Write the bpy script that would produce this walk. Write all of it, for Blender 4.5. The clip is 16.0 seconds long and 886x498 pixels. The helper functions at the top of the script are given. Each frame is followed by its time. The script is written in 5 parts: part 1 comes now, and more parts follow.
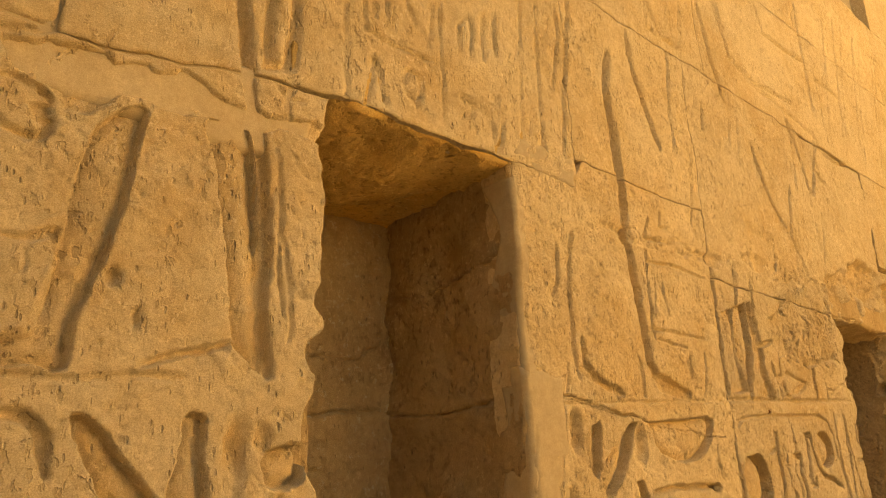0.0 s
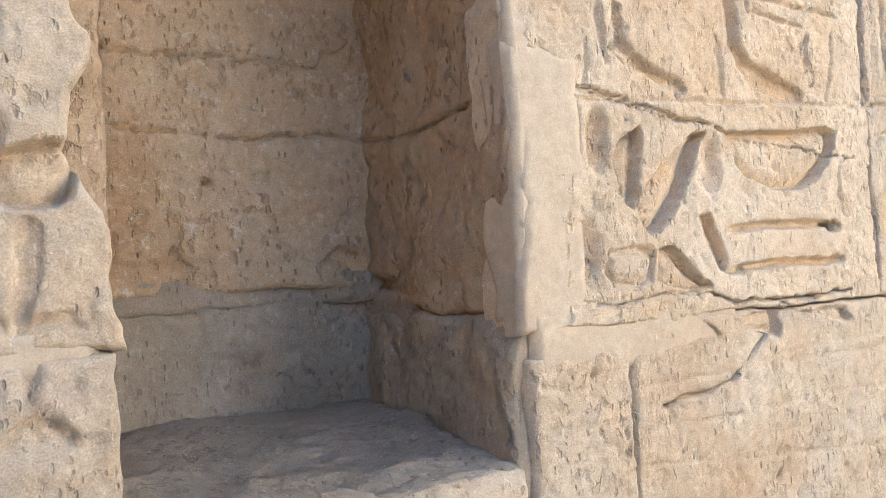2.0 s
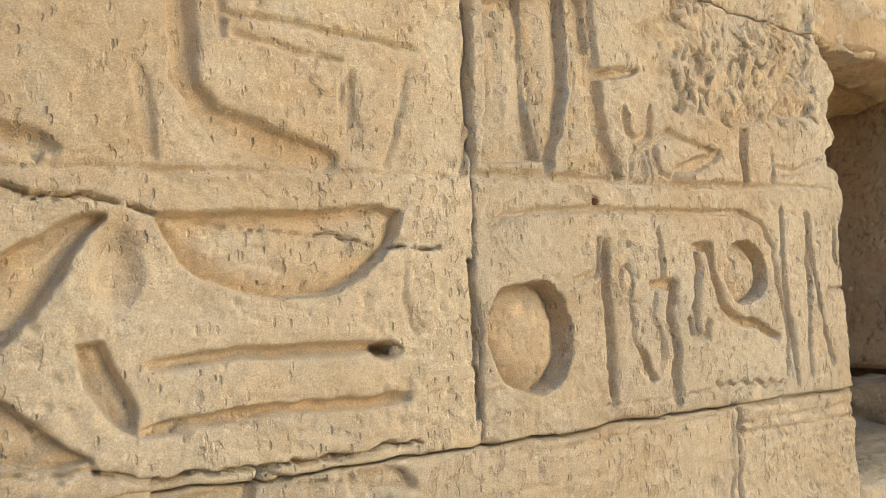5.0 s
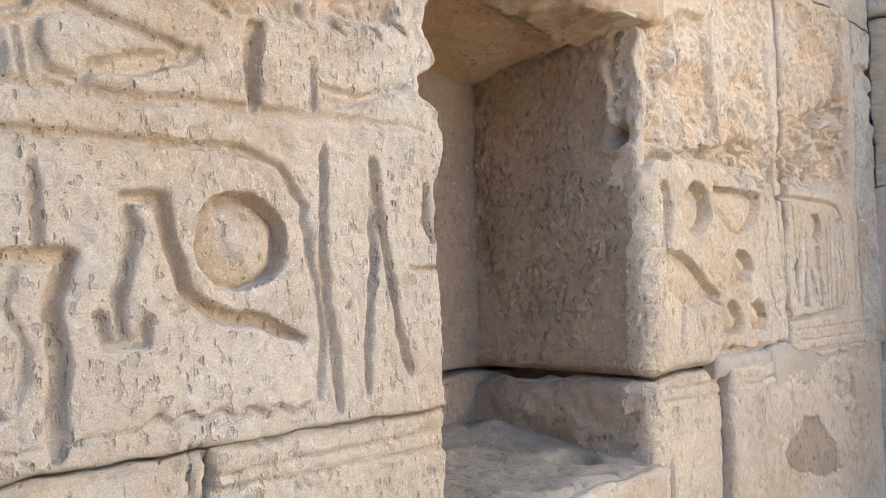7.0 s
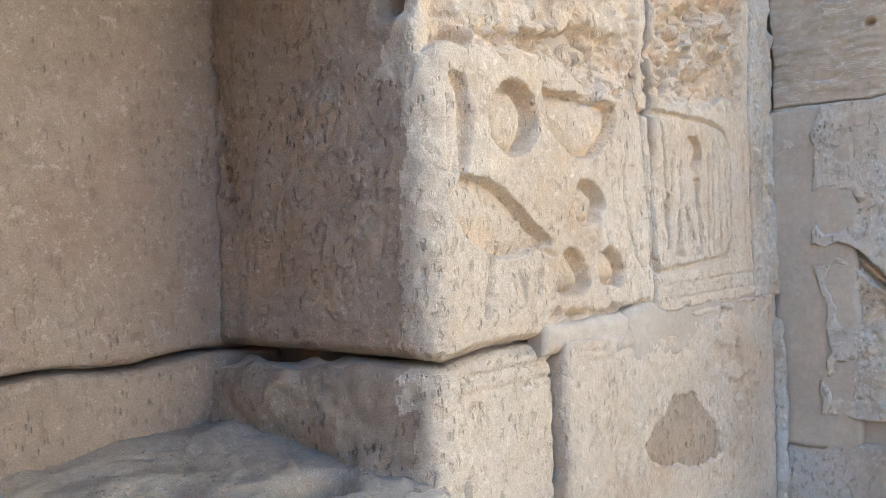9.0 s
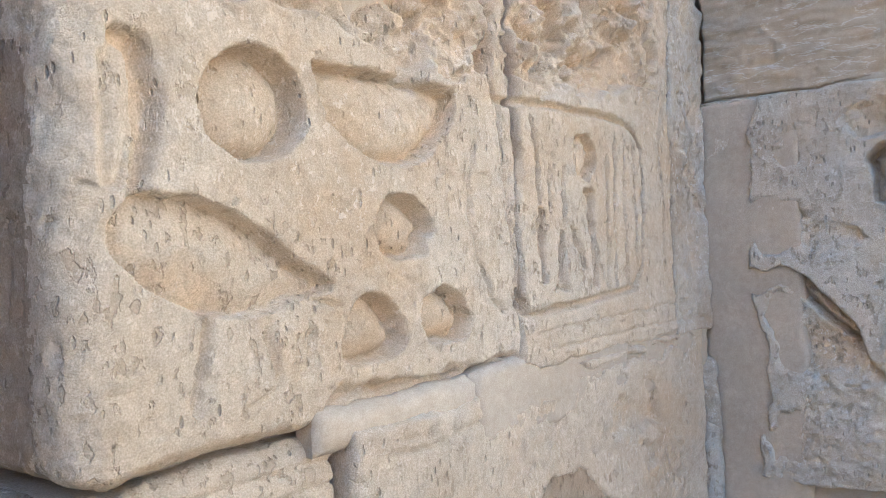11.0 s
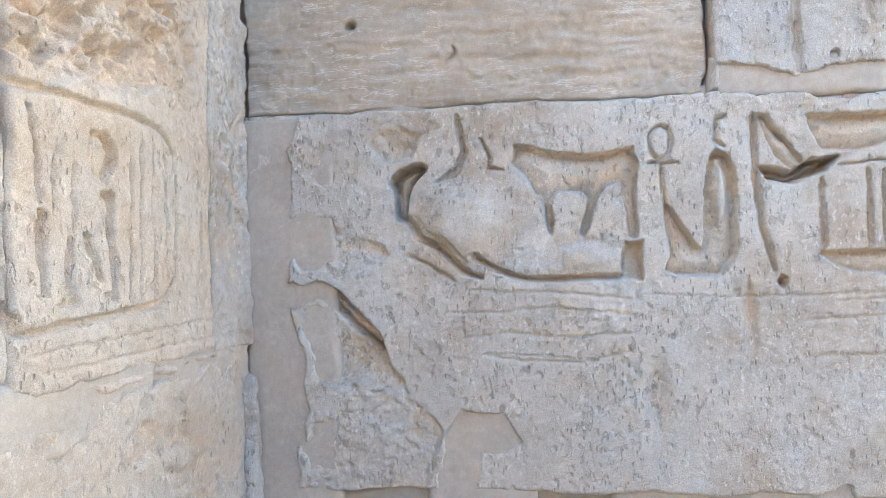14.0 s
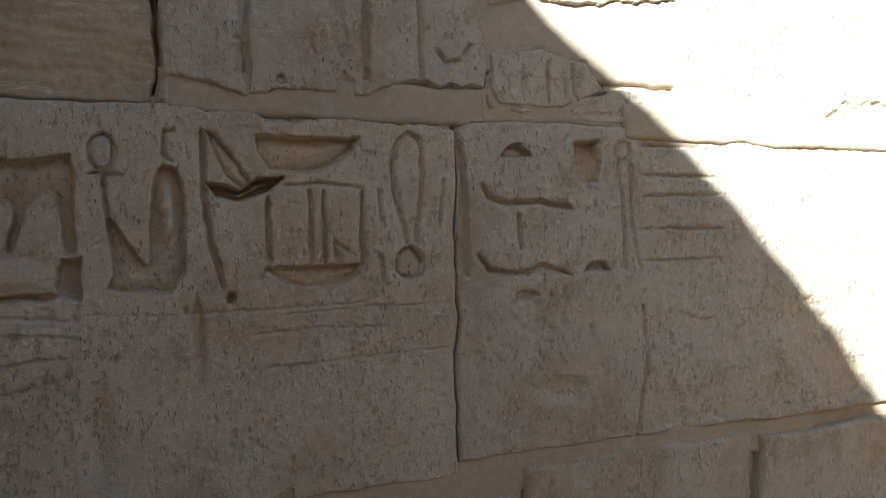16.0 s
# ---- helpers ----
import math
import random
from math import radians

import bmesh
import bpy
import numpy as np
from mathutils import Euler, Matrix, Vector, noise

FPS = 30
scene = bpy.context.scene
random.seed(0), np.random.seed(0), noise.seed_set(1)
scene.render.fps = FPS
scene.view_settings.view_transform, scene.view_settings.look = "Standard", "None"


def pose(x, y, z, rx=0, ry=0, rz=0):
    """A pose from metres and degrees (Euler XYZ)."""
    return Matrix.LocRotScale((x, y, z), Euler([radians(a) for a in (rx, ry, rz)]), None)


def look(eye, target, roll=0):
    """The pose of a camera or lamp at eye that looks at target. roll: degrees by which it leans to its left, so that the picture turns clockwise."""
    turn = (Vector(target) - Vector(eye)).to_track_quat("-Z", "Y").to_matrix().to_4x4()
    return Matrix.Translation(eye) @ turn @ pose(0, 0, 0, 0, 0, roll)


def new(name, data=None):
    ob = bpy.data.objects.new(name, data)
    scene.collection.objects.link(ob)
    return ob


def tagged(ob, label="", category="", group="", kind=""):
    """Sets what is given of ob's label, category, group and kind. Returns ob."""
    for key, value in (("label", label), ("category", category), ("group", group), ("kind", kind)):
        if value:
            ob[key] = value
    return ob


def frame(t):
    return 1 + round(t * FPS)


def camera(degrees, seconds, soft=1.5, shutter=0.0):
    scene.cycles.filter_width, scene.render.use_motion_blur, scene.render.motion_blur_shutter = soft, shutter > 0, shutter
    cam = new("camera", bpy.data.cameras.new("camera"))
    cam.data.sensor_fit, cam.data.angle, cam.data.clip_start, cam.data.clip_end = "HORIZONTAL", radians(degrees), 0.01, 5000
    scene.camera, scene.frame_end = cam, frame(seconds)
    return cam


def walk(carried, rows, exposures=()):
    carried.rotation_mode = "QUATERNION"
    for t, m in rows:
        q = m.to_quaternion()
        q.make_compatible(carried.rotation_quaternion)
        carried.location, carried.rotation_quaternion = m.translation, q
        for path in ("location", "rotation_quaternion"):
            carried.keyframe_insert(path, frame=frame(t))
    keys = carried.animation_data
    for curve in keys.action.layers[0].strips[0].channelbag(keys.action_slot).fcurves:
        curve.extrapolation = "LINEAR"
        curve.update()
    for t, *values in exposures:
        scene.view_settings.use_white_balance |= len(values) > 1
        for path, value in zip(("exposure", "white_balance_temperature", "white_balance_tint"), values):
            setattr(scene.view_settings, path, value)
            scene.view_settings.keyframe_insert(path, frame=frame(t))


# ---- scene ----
cam = camera(60.6, 16.0, soft=0.6)
PATH = [
    (0, (0.245, 0.107, 1.333), (1.546, 1.502, 1.932), -2.3),
    (0.3, (0.329, 0.163, 1.294), (1.627, 1.609, 1.768), -2.1),
    (0.5, (0.4, 0.211, 1.277), (1.695, 1.679, 1.688), -2.7),
    (1, (0.63, 0.383, 1.254), (1.923, 1.886, 1.515), -2.8),
    (1.5, (0.843, 0.455, 1.216), (2.097, 2.009, 1.331), -3.2),
    (2, (1.137, 0.469, 1.22), (2.179, 2.175, 1.28), -3.0),
    (2.5, (1.348, 0.447, 1.222), (2.33, 2.189, 1.242), -3.5),
    (3, (1.588, 0.487, 1.218), (2.615, 2.204, 1.228), -4.1),
    (3.5, (1.822, 0.537, 1.248), (2.965, 2.177, 1.288), -4.3),
    (3.7, (1.884, 0.546, 1.256), (3.056, 2.166, 1.31), -4.7),
    (5.8, (2.917, 0.367, 1.405), (3.992, 2.04, 1.619), 0.5),
    (6, (3.03, 0.425, 1.392), (4.173, 2.05, 1.617), 0.6),
    (6.5, (3.279, 0.49, 1.359), (4.632, 1.954, 1.519), -0.2),
    (7, (3.606, 0.504, 1.348), (5.004, 1.931, 1.454), -1.2),
    (7.5, (3.883, 0.49, 1.341), (5.287, 1.913, 1.412), -1.9),
    (8, (4.093, 0.587, 1.307), (5.502, 2.006, 1.312), -2.5),
    (8.5, (4.327, 0.706, 1.323), (5.759, 2.102, 1.309), -1.7),
    (9, (4.522, 0.694, 1.323), (6.043, 1.992, 1.295), -1.9),
    (9.5, (4.783, 0.638, 1.363), (6.33, 1.905, 1.322), -2.0),
    (9.7, (4.873, 0.617, 1.373), (6.417, 1.887, 1.325), -2.0),
    (11.8, (5.352, 0.82, 1.376), (6.931, 2.047, 1.403), -2.2),
    (12, (5.356, 0.811, 1.368), (6.973, 1.988, 1.396), -2.2),
    (12.5, (5.362, 0.797, 1.356), (7.098, 1.791, 1.375), -1.8),
    (13, (5.379, 0.765, 1.347), (7.232, 1.518, 1.358), -1.8),
    (13.5, (5.386, 0.721, 1.344), (7.326, 1.209, 1.35), -1.6),
    (14, (5.392, 0.688, 1.339), (7.373, 0.962, 1.348), -1.3),
    (14.5, (5.403, 0.636, 1.36), (7.399, 0.761, 1.348), -1.3),
    (15, (5.408, 0.584, 1.372), (7.407, 0.524, 1.348), -1.2),
    (15.2, (5.408, 0.527, 1.377), (7.4, 0.351, 1.351), -1.2),
    (15.5, (5.412, 0.459, 1.391), (7.372, 0.066, 1.36), -1.0),
    (16, (5.418, 0.28, 1.416), (7.258, -0.503, 1.379), -0.7),
]
EXPOSURES = [(0.0, 3.02, 100000, 10), (0.5, 3.33, 60000, 4), (1.0, 3.77, 7300, 0), (1.5, 3.97, 5500, 2), (2.0, 4.12, 5200, 0), (3.0, 4.15, 4770, -7), (3.5, 3.87, 4770, -9), (6.0, 3.64, 7000, -4), (6.5, 3.84, 5800, 2),
             (7.0, 3.97, 4900, 0), (8.0, 4.02, 4790, -2), (9.5, 4.17, 4600, -3), (12.0, 4.04, 4720, -1), (12.5, 4.19, 4600, -3), (14.0, 4.53, 4480, -4), (14.5, 4.58, 4500, -4), (15.0, 4.14, 4850, -5), (15.5, 3.37, 5150, -3), (16.0, 1.92, 5400, -2)]
walk(cam, [(t, look(eye, target, roll)) for t, eye, target, roll in PATH], EXPOSURES)

# ---------------------------------------------------------------- world, sun, exposure
SUN_TO = Vector((-1.5, 1.0, 0.918)).normalized()      # towards the sun, behind the carved wall
world = bpy.data.worlds.new("sky")
scene.world = world
world.use_nodes = True
sky = world.node_tree.nodes.new("ShaderNodeTexSky")
sky.sky_type, sky.sun_disc = "NISHITA", False
sky.sun_elevation = math.asin(SUN_TO.z)
sky.sun_rotation = math.atan2(SUN_TO.x, SUN_TO.y)
sky.air_density, sky.dust_density = 1.0, 2.0
back = world.node_tree.nodes["Background"]
back.inputs["Strength"].default_value = 0.04
world.node_tree.links.new(sky.outputs[0], back.inputs["Color"])
sun = new("sun", bpy.data.lights.new("sun", "SUN"))
sun.data.energy, sun.data.angle, sun.data.color = 5.0, radians(0.55), (1.0, 0.93, 0.82)
sun.matrix_world = look(SUN_TO * 30, (0, 0, 0))


# ---------------------------------------------------------------- materials
def mix_rgb(nt, kind, fac, a, b):
    n = nt.nodes.new("ShaderNodeMix")
    n.data_type, n.blend_type = "RGBA", kind
    for sock, val in ((n.inputs[0], fac), (n.inputs[6], a), (n.inputs[7], b)):
        if isinstance(val, bpy.types.NodeSocket):
            nt.links.new(val, sock)
        else:
            sock.default_value = val if not isinstance(val, tuple) else (*val, 1)
    return n.outputs[2]


def noise_node(nt, co, scale, detail=6, rough=0.6, stretch=None):
    if stretch:
        mp = nt.nodes.new("ShaderNodeMapping")
        mp.inputs["Scale"].default_value = stretch
        nt.links.new(co, mp.inputs[0])
        co = mp.outputs[0]
    n = nt.nodes.new("ShaderNodeTexNoise")
    n.inputs["Scale"].default_value, n.inputs["Detail"].default_value, n.inputs["Roughness"].default_value = scale, detail, rough
    nt.links.new(co, n.inputs["Vector"])
    return n.outputs[0]


def ramp(nt, fac, lo, hi):
    n = nt.nodes.new("ShaderNodeMapRange")
    n.inputs[1].default_value, n.inputs[2].default_value = lo, hi
    nt.links.new(fac, n.inputs[0])
    return n.outputs[0]


def math_node(nt, op, a, b, c=None):
    n = nt.nodes.new("ShaderNodeMath")
    n.operation = op
    for sock, val in zip(n.inputs, (a, b, c)):
        if isinstance(val, bpy.types.NodeSocket):
            nt.links.new(val, sock)
        elif val is not None:
            sock.default_value = val
    return n.outputs[0]


def stone(name, light, dark, stain, stain_amount=0.5, bump=0.7, pits=0.6, grain=1.0, chalk=0.0, layers=0.0):
    """Weathered sandstone: cloudy tone, stains and drips, flecks, grit and small dark pits."""
    m = bpy.data.materials.new(name)
    m.use_nodes = True
    nt = m.node_tree
    bsdf = nt.nodes["Principled BSDF"]
    bsdf.inputs["Roughness"].default_value = 0.92
    bsdf.inputs["Specular IOR Level"].default_value = 0.2
    co = nt.nodes.new("ShaderNodeTexCoord").outputs["Object"]
    cloud = ramp(nt, noise_node(nt, co, 2.6, 6, 0.65), 0.35, 0.68)
    base = mix_rgb(nt, "MIX", cloud, light, dark)
    blotch = ramp(nt, noise_node(nt, co, 1.3, 9, 0.72), 0.50, 0.70)
    base = mix_rgb(nt, "MIX", math_node(nt, "MULTIPLY", blotch, stain_amount), base, stain)
    drip = ramp(nt, noise_node(nt, co, 5.0, 6, 0.7, (1.6, 1.6, 0.25)), 0.56, 0.74)
    base = mix_rgb(nt, "MIX", math_node(nt, "MULTIPLY", drip, 0.5 * stain_amount), base, stain)
    rub = ramp(nt, noise_node(nt, co, 9.0, 8, 0.75), 0.52, 0.66)
    pale = tuple(min(0.8, 1.12 * c + 0.03) for c in light)
    base = mix_rgb(nt, "MIX", math_node(nt, "MULTIPLY", rub, 0.45), base, pale)
    if layers:
        bed = ramp(nt, noise_node(nt, co, 16, 6, 0.65, (0.18, 0.18, 2.2)), 0.42, 0.62)
        base = mix_rgb(nt, "MIX", math_node(nt, "MULTIPLY", bed, 0.5 * layers), base, pale)
        wave = noise_node(nt, co, 11, 5, 0.62, (0.45, 0.45, 2.3))
        line = math_node(nt, "ABSOLUTE", math_node(nt, "SUBTRACT", math_node(nt, "FRACT", math_node(nt, "MULTIPLY", wave, 5.0), 0.0), 0.5), 0.0)
        broken = ramp(nt, noise_node(nt, co, 5, 4, 0.6), 0.40, 0.56)
        vein = math_node(nt, "MULTIPLY", math_node(nt, "SUBTRACT", 1.0, ramp(nt, line, 0.02, 0.09)), broken)
        base = mix_rgb(nt, "MIX", math_node(nt, "MULTIPLY", vein, 0.75), base, (0.66, 0.61, 0.54))
    # Ochre is mixed into the base colour by the depth of the carving.
    cut_tint = nt.nodes.new("ShaderNodeAttribute")
    cut_tint.attribute_name = "ochre"
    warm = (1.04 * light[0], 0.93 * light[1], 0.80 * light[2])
    base = mix_rgb(nt, "MIX", math_node(nt, "MULTIPLY", cut_tint.outputs["Fac"], 0.9), base, warm)
    fleck = ramp(nt, noise_node(nt, co, 38, 6, 0.75), 0.36, 0.72)
    base = mix_rgb(nt, "MULTIPLY", 0.5, base, mix_rgb(nt, "MIX", fleck, (1.06, 1.06, 1.05), (0.70, 0.66, 0.60)))
    sand = ramp(nt, noise_node(nt, co, 330, 3, 0.7), 0.3, 0.72)
    base = mix_rgb(nt, "MULTIPLY", 0.75 * grain, base, mix_rgb(nt, "MIX", sand, (1.12, 1.11, 1.09), (0.66, 0.62, 0.56)))
    if chalk:
        lime = ramp(nt, noise_node(nt, co, 26, 8, 0.8), 0.575, 0.62)
        base = mix_rgb(nt, "MIX", math_node(nt, "MULTIPLY", lime, chalk), base, (0.62, 0.56, 0.47))
    vor = nt.nodes.new("ShaderNodeTexVoronoi")
    vor.inputs["Scale"].default_value = 62
    warp = nt.nodes.new("ShaderNodeMapping")
    warp.inputs["Scale"].default_value = (1.0, 1.0, 0.38)
    nt.links.new(co, warp.inputs[0])
    nt.links.new(warp.outputs[0], vor.inputs["Vector"])
    few = ramp(nt, noise_node(nt, co, 7, 3, 0.6), 0.46, 0.62)
    hole = math_node(nt, "MULTIPLY", math_node(nt, "SUBTRACT", 1.0, ramp(nt, vor.outputs["Distance"], 0.13, 0.23)), few)
    base = mix_rgb(nt, "MIX", math_node(nt, "MULTIPLY", hole, 0.55 * pits), base, tuple(0.42 * c for c in dark))
    chip = math_node(nt, "MULTIPLY", ramp(nt, noise_node(nt, co, 48, 3, 0.5, (1.0, 1.0, 0.6)), 0.59, 0.63), ramp(nt, noise_node(nt, co, 3.2, 4, 0.6), 0.42, 0.54))
    base = mix_rgb(nt, "MIX", math_node(nt, "MULTIPLY", chip, 0.5 * pits), base, tuple(0.62 * c for c in stain))
    scuff = math_node(nt, "MULTIPLY", ramp(nt, noise_node(nt, co, 70, 5, 0.7, (1.0, 1.0, 0.7)), 0.57, 0.62), ramp(nt, noise_node(nt, co, 4.1, 4, 0.6), 0.42, 0.56))
    base = mix_rgb(nt, "MIX", math_node(nt, "MULTIPLY", scuff, 0.7 * pits), base, pale)
    info = nt.nodes.new("ShaderNodeObjectInfo").outputs["Random"]
    base = mix_rgb(nt, "MULTIPLY", 1.0, base, mix_rgb(nt, "MIX", info, (0.93, 0.93, 0.94), (1.05, 1.03, 1.0)))
    nt.links.new(base, bsdf.inputs["Base Color"])
    high = math_node(nt, "MULTIPLY_ADD", hole, -2.0 * pits, noise_node(nt, co, 75, 8, 0.78))
    high = math_node(nt, "MULTIPLY_ADD", noise_node(nt, co, 22, 4, 0.6), 0.5, high)
    high = math_node(nt, "MULTIPLY_ADD", chip, -0.8 * pits, high)
    bp = nt.nodes.new("ShaderNodeBump")
    bp.inputs["Strength"].default_value, bp.inputs["Distance"].default_value = bump, 0.008
    nt.links.new(high, bp.inputs["Height"])
    nt.links.new(bp.outputs[0], bsdf.inputs["Normal"])
    return m


SANDSTONE = stone("pale_sandstone", (0.66, 0.57, 0.465), (0.58, 0.475, 0.36), (0.55, 0.40, 0.255), 0.75, 1.0, 0.75, 1.2)
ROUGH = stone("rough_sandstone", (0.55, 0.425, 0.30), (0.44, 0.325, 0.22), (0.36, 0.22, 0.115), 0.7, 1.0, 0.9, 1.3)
PATINA = stone("brown_patinated_sandstone", (0.46, 0.37, 0.285), (0.39, 0.305, 0.225), (0.30, 0.215, 0.145), 0.4, 1.0, 0.9, 1.3)
FLAKED = stone("flaking_sandstone", (0.63, 0.485, 0.34), (0.53, 0.39, 0.255), (0.45, 0.29, 0.155), 0.8, 1.0, 0.7, 1.2, 0.8)
GREY = stone("grey_sandstone", (0.61, 0.555, 0.485), (0.53, 0.465, 0.385), (0.43, 0.325, 0.225), 0.95, 0.8, 0.85, 1.3)
BEDDED = stone("brown_bedded_sandstone", (0.48, 0.395, 0.30), (0.42, 0.34, 0.25), (0.37, 0.285, 0.195), 0.5, 0.4, 0.15, 1.0, 0.0, 0.5)
# Darker stone for the niche linings, sills and step.
DARK_LINING = stone("dark_lining_sandstone", (0.41, 0.35, 0.285), (0.35, 0.295, 0.235), (0.29, 0.23, 0.17), 0.6, 0.8, 0.8, 1.2)
# Rosy brown, made darker to put the second niche's shade into the colour.
ROSY = stone("rosy_brown_shaded_sandstone", (0.30, 0.235, 0.18), (0.25, 0.19, 0.145), (0.27, 0.165, 0.115), 0.5, 0.6, 0.7, 1.1, 0.2)
PLASTER = stone("lime_plaster", (0.50, 0.425, 0.345), (0.455, 0.38, 0.30), (0.425, 0.345, 0.26), 0.3, 0.3, 0.12, 0.9)
SAND = stone("desert_sand", (0.55, 0.45, 0.34), (0.48, 0.39, 0.29), (0.42, 0.34, 0.25), 0.4, 0.5, 0.3)
# Brighter than the other stone: warm light off the ground put into the colour.
SOFFIT = stone("bounce_lit_sandstone", (0.74, 0.54, 0.31), (0.63, 0.44, 0.23), (0.36, 0.22, 0.10), 0.7, 1.0, 0.9, 1.3)

# ---------------------------------------------------------------- relief fields


def vnoise(x, z, cell, seed):
    """Smooth value noise of cell metres, -1..1."""
    table = np.random.default_rng(seed).random((256, 256)) * 2 - 1
    gx, gz = x / cell + 1000, z / cell + 1000
    ix, iz = np.floor(gx).astype(int), np.floor(gz).astype(int)
    fx, fz = gx - ix, gz - iz
    fx, fz = fx * fx * (3 - 2 * fx), fz * fz * (3 - 2 * fz)
    a, b = table[iz % 256, ix % 256], table[iz % 256, (ix + 1) % 256]
    c, d = table[(iz + 1) % 256, ix % 256], table[(iz + 1) % 256, (ix + 1) % 256]
    return (a + (b - a) * fx) * (1 - fz) + (c + (d - c) * fx) * fz


def fbm(x, z, cell, seed, octaves=4, gain=0.5):
    return sum(vnoise(x, z, cell / 2 ** k, seed + k) * gain ** k for k in range(octaves))


def smooth(a, b, v):
    t = np.clip((v - a) / (b - a), 0, 1)
    return t * t * (3 - 2 * t)


class Relief:
    """A height field in a wall's plane: u along, z up, h metres into the stone."""

    def __init__(self, u0, u1, z0, z1, step):
        self.u0, self.z0, self.step = u0, z0, step
        self.u = np.arange(u0, u1 + step, step)
        self.z = np.arange(z0, z1 + step, step)
        self.U, self.Z = np.meshgrid(self.u, self.z)
        self.h = np.zeros_like(self.U)

    def window(self, pts, pad):
        us, zs = [p[0] for p in pts], [p[1] for p in pts]
        i0, i1 = np.searchsorted(self.u, [min(us) - pad, max(us) + pad])
        j0, j1 = np.searchsorted(self.z, [min(zs) - pad, max(zs) + pad])
        s = (slice(j0, j1), slice(i0, i1))
        u, z = self.U[s], self.Z[s]
        wob = 0.0035
        return s, u + wob * vnoise(u, z, 0.028, 3) + 0.4 * wob * vnoise(u, z, 0.01, 5), z + wob * vnoise(u, z, 0.031, 4) + 0.4 * wob * vnoise(u, z, 0.011, 6)

    def distance(self, u, z, pts, closed):
        d = np.full(u.shape, 9.0)
        ring = list(pts) + ([pts[0]] if closed else [])
        for (ax, az), (bx, bz) in zip(ring, ring[1:]):
            ex, ez = bx - ax, bz - az
            t = np.clip(((u - ax) * ex + (z - az) * ez) / max(ex * ex + ez * ez, 1e-9), 0, 1)
            d = np.minimum(d, np.hypot(u - ax - t * ex, z - az - t * ez))
        return d

    def inside(self, u, z, pts):
        r = np.zeros(u.shape, bool)
        for (ax, az), (bx, bz) in zip(pts, list(pts[1:]) + [pts[0]]):
            if az != bz:
                r ^= ((az > z) != (bz > z)) & (u < (bx - ax) * (z - az) / (bz - az) + ax)
        return r

    def cut(self, s, d):
        if d.size:
            self.h[s] = np.where(d > 1e-4, np.maximum(self.h[s], d), self.h[s])

    def groove(self, width, depth, *pts):
        """A chiselled line with a rounded bed."""
        s, u, z = self.window(pts, 1.6 * width)
        if not u.size:
            return
        d, along, total = np.full(u.shape, 9.0), np.zeros(u.shape), 0.0
        for (ax, az), (bx, bz) in zip(pts, pts[1:]):
            ex, ez = bx - ax, bz - az
            run = math.hypot(ex, ez) + 1e-9
            t = np.clip(((u - ax) * ex + (z - az) * ez) / run ** 2, 0, 1)
            e = np.hypot(u - ax - t * ex, z - az - t * ez)
            along = np.where(e < d, total + t * run, along)
            d, total = np.minimum(d, e), total + run
        taper = smooth(-1.0 * width, 1.6 * width, np.minimum(along, total - along))
        w = width * (0.62 + 0.38 * taper) * (1 + 0.16 * vnoise(u, z, 0.05, 8))
        self.cut(s, depth * (0.55 + 0.45 * taper) * (0.92 * (1 - smooth(0.24 * w, 0.56 * w, d)) + 0.08 * np.exp(-(d / (0.8 * w)) ** 2)))

    def sunk(self, depth, dome, *pts):
        """A sign cut into the face: deepest along its outline, its body rounded up again. dome: metres to the flat of the body; 0: flat floor."""
        if dome and len(pts) > 8:
            ring = list(pts) + [pts[0]]
            pts = [q for (ax, az), (bx, bz) in zip(ring, ring[1:]) for q in ((0.8 * ax + 0.2 * bx, 0.8 * az + 0.2 * bz), (0.2 * ax + 0.8 * bx, 0.2 * az + 0.8 * bz))]
        s, u, z = self.window(pts, 0.02)
        if not u.size:
            return
        d = self.distance(u, z, pts, True) * np.where(self.inside(u, z, pts), 1, -1)
        if dome == 0:
            d = d + 0.013 * fbm(u, z, 0.10, 71, 4, 0.6)
        edge = smooth(-0.002, 0.004, d)
        body = np.ones_like(d) if dome == 0 else 0.22 + 0.78 * np.exp(-np.maximum(d, 0) / (0.75 * dome))
        self.cut(s, depth * edge * body)

    def disc(self, depth, dome, cu, cz, ru, rz, turn=0):
        a = [(cu + ru * math.cos(k * math.pi / 12), cz + rz * math.sin(k * math.pi / 12)) for k in range(24)]
        c, n = math.cos(radians(turn)), math.sin(radians(turn))
        self.sunk(depth, dome, *[(cu + (p - cu) * c - (q - cz) * n, cz + (p - cu) * n + (q - cz) * c) for p, q in a])

    def ring(self, width, depth, cu, cz, ru, rz):
        """A chiselled loop."""
        self.groove(width, depth, *[(cu + ru * math.cos(k * math.pi / 8), cz + rz * math.sin(k * math.pi / 8)) for k in range(17)])

    def bulge(self, height, cu, cz, ru, rz):
        """Stone left proud (negative depth), or a hollow where height is negative."""
        s, u, z = self.window([(cu - ru, cz - rz), (cu + ru, cz + rz)], 0.02)
        if u.size:
            self.h[s] -= height * (1 - smooth(0.3, 1.0, np.hypot((u - cu) / ru, (z - cz) / rz)))

    def crack(self, width, depth, *pts):
        """A wandering crack."""
        s, u, z = self.window(pts, 0.06)
        if u.size:
            d = self.distance(u + 0.006 * fbm(u, z, 0.05, 21, 3), z + 0.006 * fbm(u, z, 0.045, 31, 3), pts, False)
            w = 0.7 * width * (0.75 + 0.5 * vnoise(u, z, 0.05, 41))
